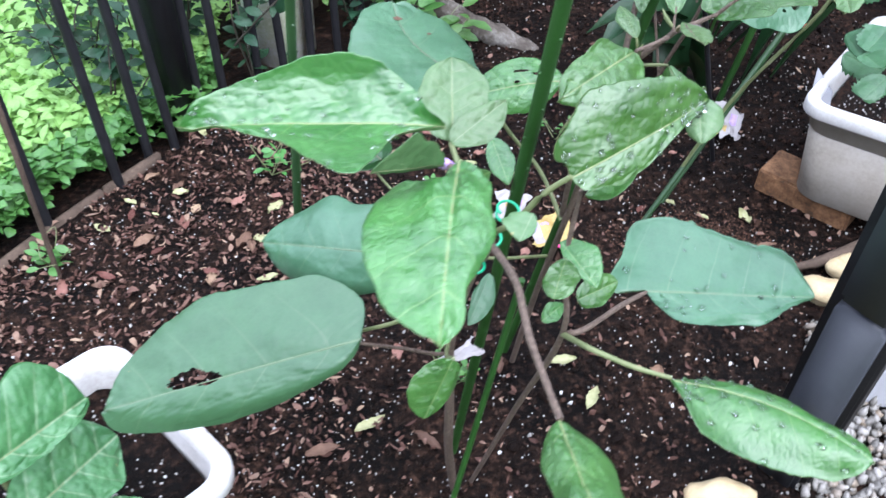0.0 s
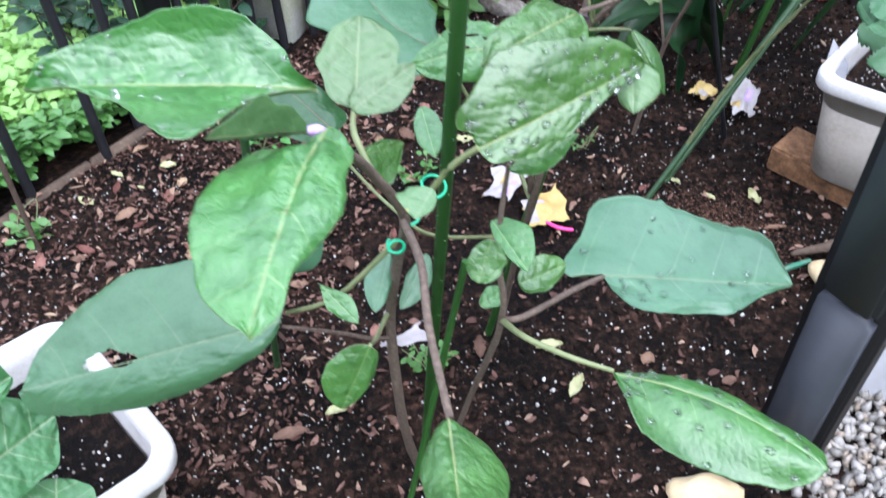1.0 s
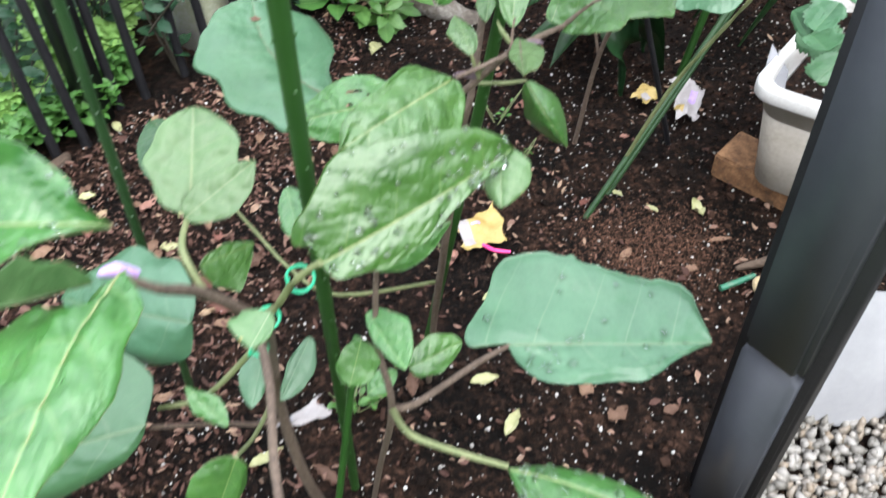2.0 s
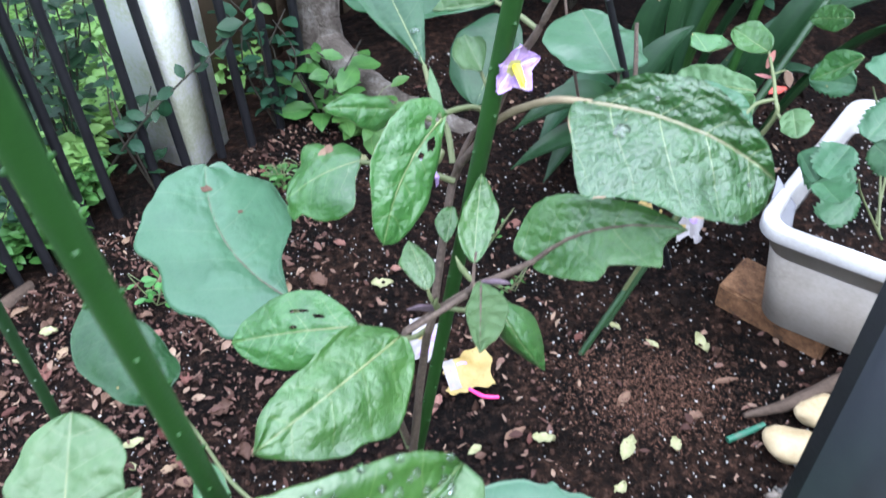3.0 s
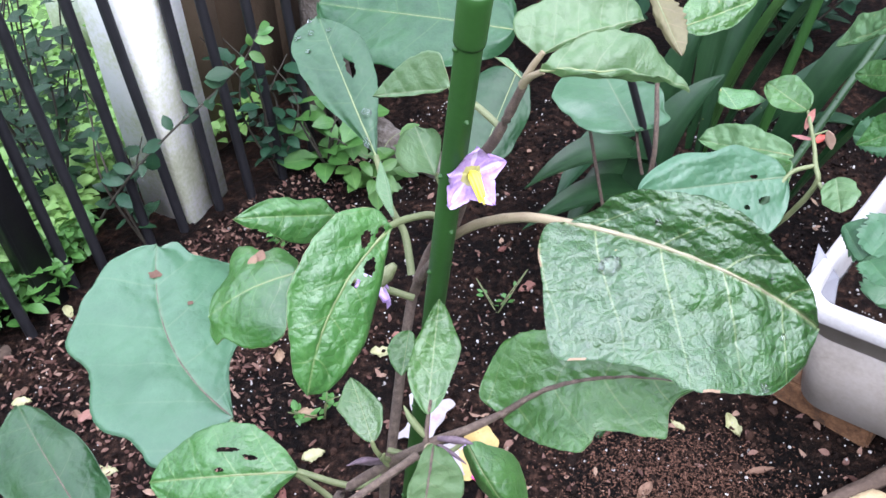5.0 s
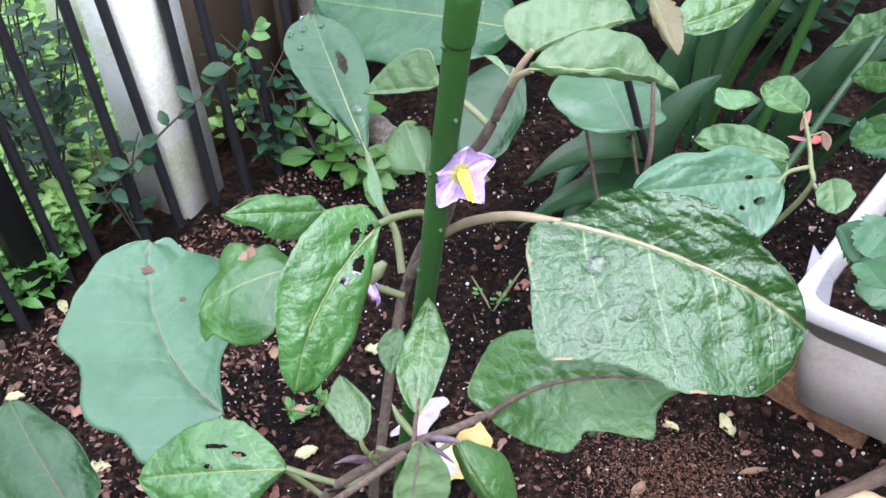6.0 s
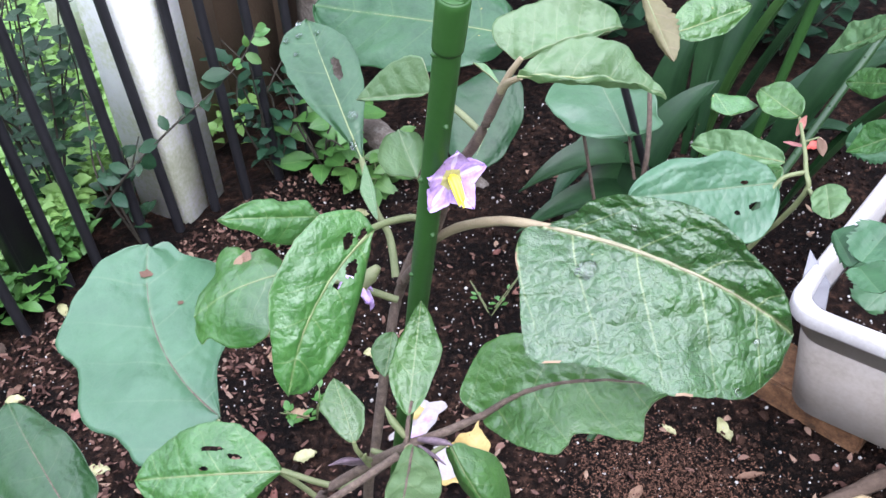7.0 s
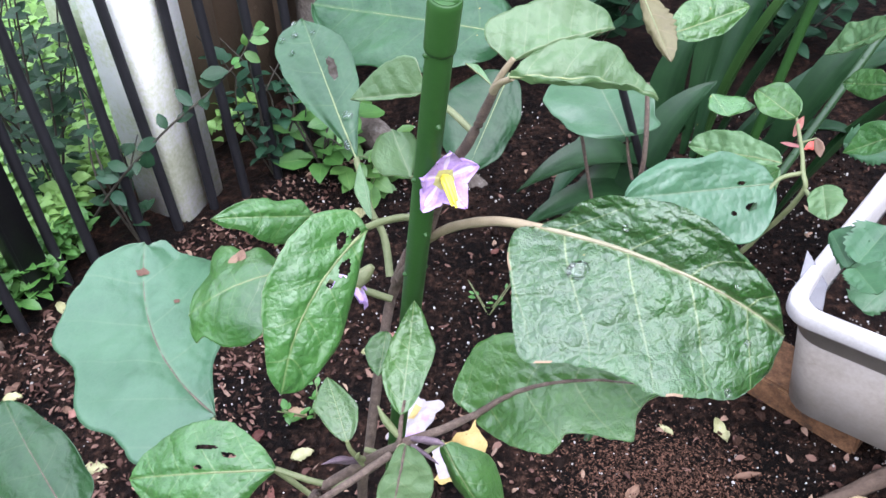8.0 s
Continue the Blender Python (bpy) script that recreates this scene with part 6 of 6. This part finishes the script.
for kind, base, tip, left, right in (
    ("coral", (0.739, 1.802, 0.567), (0.748, 1.814, 0.592), (0.739, 1.809, 0.583), (0.748, 1.808, 0.578)),
    ("coral", (0.753, 1.806, 0.550), (0.726, 1.808, 0.553), (0.739, 1.809, 0.5535), (0.740, 1.804, 0.550)),
    ("blush", (0.774, 1.825, 0.552), (0.788, 1.828, 0.520), (0.777, 1.827, 0.532), (0.789, 1.827, 0.538)),
):
    leaf(plant_c, kind, base, tip, left, right, blunt=0.6, name="withered_leaf", label="withered coral pink leaf")
plant_d = thing("eggplant", "older eggplant with broad blue-green leaves behind the stakes", "eggplant", "eggplants", place=(0.50, 1.95, 0))
stems(plant_d, (
    ("main_stem", [(0.50, 1.95, -0.02), (0.52, 1.90, 0.25), (0.555, 1.82, 0.47), (0.55, 1.86, 0.60)], [0.005, 0.0045, 0.004, 0.003], STEM),
    ("petiole", [(0.545, 1.83, 0.46), (0.535, 1.835, 0.50), (0.53, 1.842, 0.53)], [0.0025, 0.0022, 0.002], STEM),
    ("petiole", [(0.52, 1.90, 0.25), (0.46, 1.95, 0.50), (0.44, 1.98, 0.60)], [0.003, 0.0026, 0.002], STEM),
))
leaf(plant_d, "deep", (0.350, 1.956, 0.610), (0.034, 2.056, 0.592), (0.148, 2.118, 0.660), (0.140, 1.943, 0.545), blunt=0.5)
leaf(plant_d, "strap", (0.361, 1.886, 0.587), (0.316, 1.764, 0.501), (0.272, 1.835, 0.558), (0.374, 1.824, 0.525), blunt=0.5)
leaf(plant_d, "blue", (0.527, 1.820, 0.540), (0.471, 1.948, 0.569), (0.413, 1.869, 0.555), (0.572, 1.888, 0.540), blunt=0.45)
leaf(plant_d, "smooth", (0.575, 1.913, 0.645), (0.689, 2.008, 0.645), (0.614, 1.988, 0.669), (0.640, 1.941, 0.630), blunt=0.6)
leaf(plant_d, "dry", (0.525, 1.851, 0.734), (0.564, 1.766, 0.687), (0.535, 1.811, 0.702), (0.568, 1.814, 0.713), blunt=0.6, torn=0.2)
plant_e = thing("eggplant", "eggplant leaves leaning over the far end of the planter", "eggplant", "eggplants", place=(1.05, 1.95, 0))
stems(plant_e, (("main_stem", [(1.30, 2.20, -0.02), (1.10, 2.00, 0.45), (0.95, 1.80, 0.68)], [0.007, 0.006, 0.004], STEM),))
leaf(plant_e, "pale", (0.786, 1.704, 0.782), (0.745, 1.790, 0.694), (0.761, 1.784, 0.739), (0.769, 1.717, 0.750), blunt=0.6)
leaf(plant_e, "smooth", (0.806, 1.713, 0.702), (0.773, 1.785, 0.660), (0.791, 1.772, 0.690), (0.790, 1.736, 0.668), blunt=0.6)
leaf(plant_e, "smooth", (0.823, 1.683, 0.663), (0.779, 1.722, 0.601), (0.793, 1.722, 0.647), (0.802, 1.683, 0.631), blunt=0.7)
plant_p = thing("leafy_vegetable", "cabbage-like leaves growing in the white planter", "vegetable", place=(-0.33, 0.78, 0.22))
stems(plant_p, (("main_stem", [(-0.33, 0.78, 0.20), (-0.34, 0.75, 0.32), (-0.33, 0.73, 0.42)], [0.007, 0.006, 0.004], STEM_GREEN),))
leaf(plant_p, "brassica", (-0.306, 0.664, 0.480), (-0.252, 0.811, 0.437), (-0.299, 0.807, 0.501), (-0.263, 0.719, 0.448), blunt=0.45)
leaf(plant_p, "brassica", (-0.299, 0.688, 0.362), (-0.252, 0.845, 0.317), (-0.310, 0.815, 0.378), (-0.230, 0.764, 0.309), blunt=0.5)
leaf(plant_p, "brassica", (-0.198, 0.695, 0.259), (-0.237, 0.787, 0.274), (-0.258, 0.736, 0.285), (-0.178, 0.764, 0.257), blunt=0.4)
plant_s = thing("strawberry_plant", "strawberry-like plant with rounded leaves in the planter", "strawberry", place=(0.98, 1.86, 0.25))
stems(plant_s, (
    ("petiole", [(1.00, 1.80, 0.25), (0.93, 1.78, 0.36), (0.90, 1.74, 0.42)], [0.0024, 0.002, 0.0016], STEM_GREEN),
    ("petiole", [(1.00, 1.82, 0.25), (1.00, 1.95, 0.36), (0.98, 2.0, 0.42)], [0.0024, 0.002, 0.0016], STEM_GREEN),
    ("petiole", [(1.00, 1.84, 0.25), (1.05, 2.05, 0.40), (1.05, 2.12, 0.45)], [0.0024, 0.002, 0.0016], STEM_GREEN),
))
leaf(plant_s, "strawb", (0.812, 1.671, 0.466), (0.796, 1.726, 0.475), (0.797, 1.701, 0.462), (0.827, 1.717, 0.495), blunt=0.4, teeth=0.10)
leaf(plant_s, "strawb", (0.818, 1.665, 0.478), (0.857, 1.710, 0.503), (0.820, 1.720, 0.496), (0.859, 1.676, 0.496), blunt=0.4, teeth=0.10)
leaf(plant_s, "strawb", (0.816, 1.661, 0.472), (0.829, 1.607, 0.481), (0.798, 1.642, 0.473), (0.851, 1.636, 0.493), blunt=0.4, teeth=0.10)
leaf(plant_s, "strawb", (0.907, 1.773, 0.377), (0.853, 1.841, 0.369), (0.860, 1.797, 0.349), (0.900, 1.827, 0.393), blunt=0.4, teeth=0.10)
leaf(plant_s, "strawb", (0.916, 1.765, 0.372), (0.867, 1.716, 0.350), (0.854, 1.752, 0.355), (0.905, 1.726, 0.350), blunt=0.4, teeth=0.10)
leaf(plant_s, "strawb", (0.936, 1.844, 0.422), (0.989, 1.898, 0.466), (0.940, 1.894, 0.444), (0.995, 1.849, 0.433), blunt=0.4, teeth=0.10)
leaf(plant_s, "strawb", (0.945, 1.836, 0.417), (0.980, 1.766, 0.414), (0.942, 1.796, 0.395), (0.993, 1.800, 0.434), blunt=0.4, teeth=0.10)
leaf(plant_s, "strawb", (0.939, 1.968, 0.442), (0.876, 2.015, 0.421), (0.897, 2.016, 0.455), (0.910, 1.974, 0.414), blunt=0.4, teeth=0.10)
leaf(plant_s, "strawb", (0.971, 1.963, 0.457), (1.015, 1.996, 0.483), (0.957, 2.000, 0.467), (1.031, 1.954, 0.466), blunt=0.4)


def strap(parent, foot, knee, end, wide, kind="strap"):
    """A long arching strap leaf."""
    a, b, c = Vector(foot), Vector(knee), Vector(end)
    verts, uvs, faces, nu, nv = [], [], [], 26, 6
    for i in range(nu + 1):
        t = i / nu
        p = a * (1 - t) ** 2 + b * 2 * t * (1 - t) + c * t * t
        d = ((b - a) * (1 - t) + (c - b) * t).normalized()
        s = d.cross(Vector((0, 0, 1))).normalized()
        n = s.cross(d)
        f = min(1, 0.25 + 3 * t) * max(0.02, 1 - max(0, (t - 0.55) / 0.45) ** 2)
        for j in range(nv + 1):
            q = 2 * j / nv - 1
            verts.append(p + s * wide * 0.5 * f * q + n * (0.20 * wide * q * q * f + 0.02 * wide * math.sin(8 * q + 9 * t)))
            uvs.append((q * 2.5, abs(q) + 0.05))
    for i in range(nu):
        for j in range(nv):
            k = i * (nv + 1) + j
            faces.append((k, k + 1, k + nv + 2, k + nv + 1))
    m = len(verts)
    verts += [v - Vector((0, 0, 0.0007)) for v in verts]
    faces += [tuple(k + m for k in reversed(q)) for q in faces]
    part("leaf", verts, faces, LEAF[kind], parent, uvs=uvs + uvs)


clump = thing("strap_leaf_plant", "clump of dark green arching strap leaves", "strap plant", place=(0.70, 2.48, 0))
r = random.Random(12)
for foot, knee, end, wide, kind in (
    ((0.66, 2.44, 0), (0.55, 2.38, 0.30), (0.42, 2.22, 0.08), 0.075, "strap"),
    ((0.66, 2.42, 0), (0.56, 2.33, 0.22), (0.44, 2.18, 0.02), 0.070, "strap"),
    ((0.74, 2.46, 0), (0.755, 2.45, 0.33), (0.90, 2.45, 0.56), 0.060, "strap_light"),
    ((0.76, 2.50, 0), (0.84, 2.50, 0.36), (1.00, 2.48, 0.58), 0.050, "strap"),
    ((0.78, 2.50, 0), (0.95, 2.48, 0.30), (1.20, 2.52, 0.34), 0.060, "strap"),
    ((0.78, 2.52, 0), (1.00, 2.55, 0.35), (1.28, 2.64, 0.30), 0.060, "strap"),
    ((0.74, 2.54, 0), (0.80, 2.62, 0.45), (0.95, 2.75, 0.50), 0.060, "strap"),
    ((0.72, 2.56, 0), (0.76, 2.66, 0.55), (0.82, 2.82, 0.62), 0.055, "strap"),
    ((0.80, 2.46, 0), (0.90, 2.40, 0.25), (1.02, 2.34, 0.22), 0.055, "strap"),
    ((0.70, 2.25, 0), (0.585, 2.15, 0.40), (0.370, 2.05, 0.25), 0.085, "strap"),
    ((0.70, 2.22, 0), (0.58, 2.10, 0.33), (0.37, 2.02, 0.18), 0.075, "strap"),
    ((0.60, 2.12, 0), (0.545, 2.10, 0.33), (0.70, 2.20, 0.41), 0.090, "strap"),
    ((0.66, 2.30, 0), (0.60, 2.28, 0.36), (0.68, 2.34, 0.44), 0.080, "strap"),
    ((0.82, 2.32, 0), (0.90, 2.30, 0.42), (1.05, 2.40, 0.46), 0.085, "strap"),
    ((0.90, 2.35, 0), (1.05, 2.32, 0.42), (1.12, 2.15, 0.44), 0.080, "deep"),
):
    strap(clump, foot, knee, end, wide, kind)
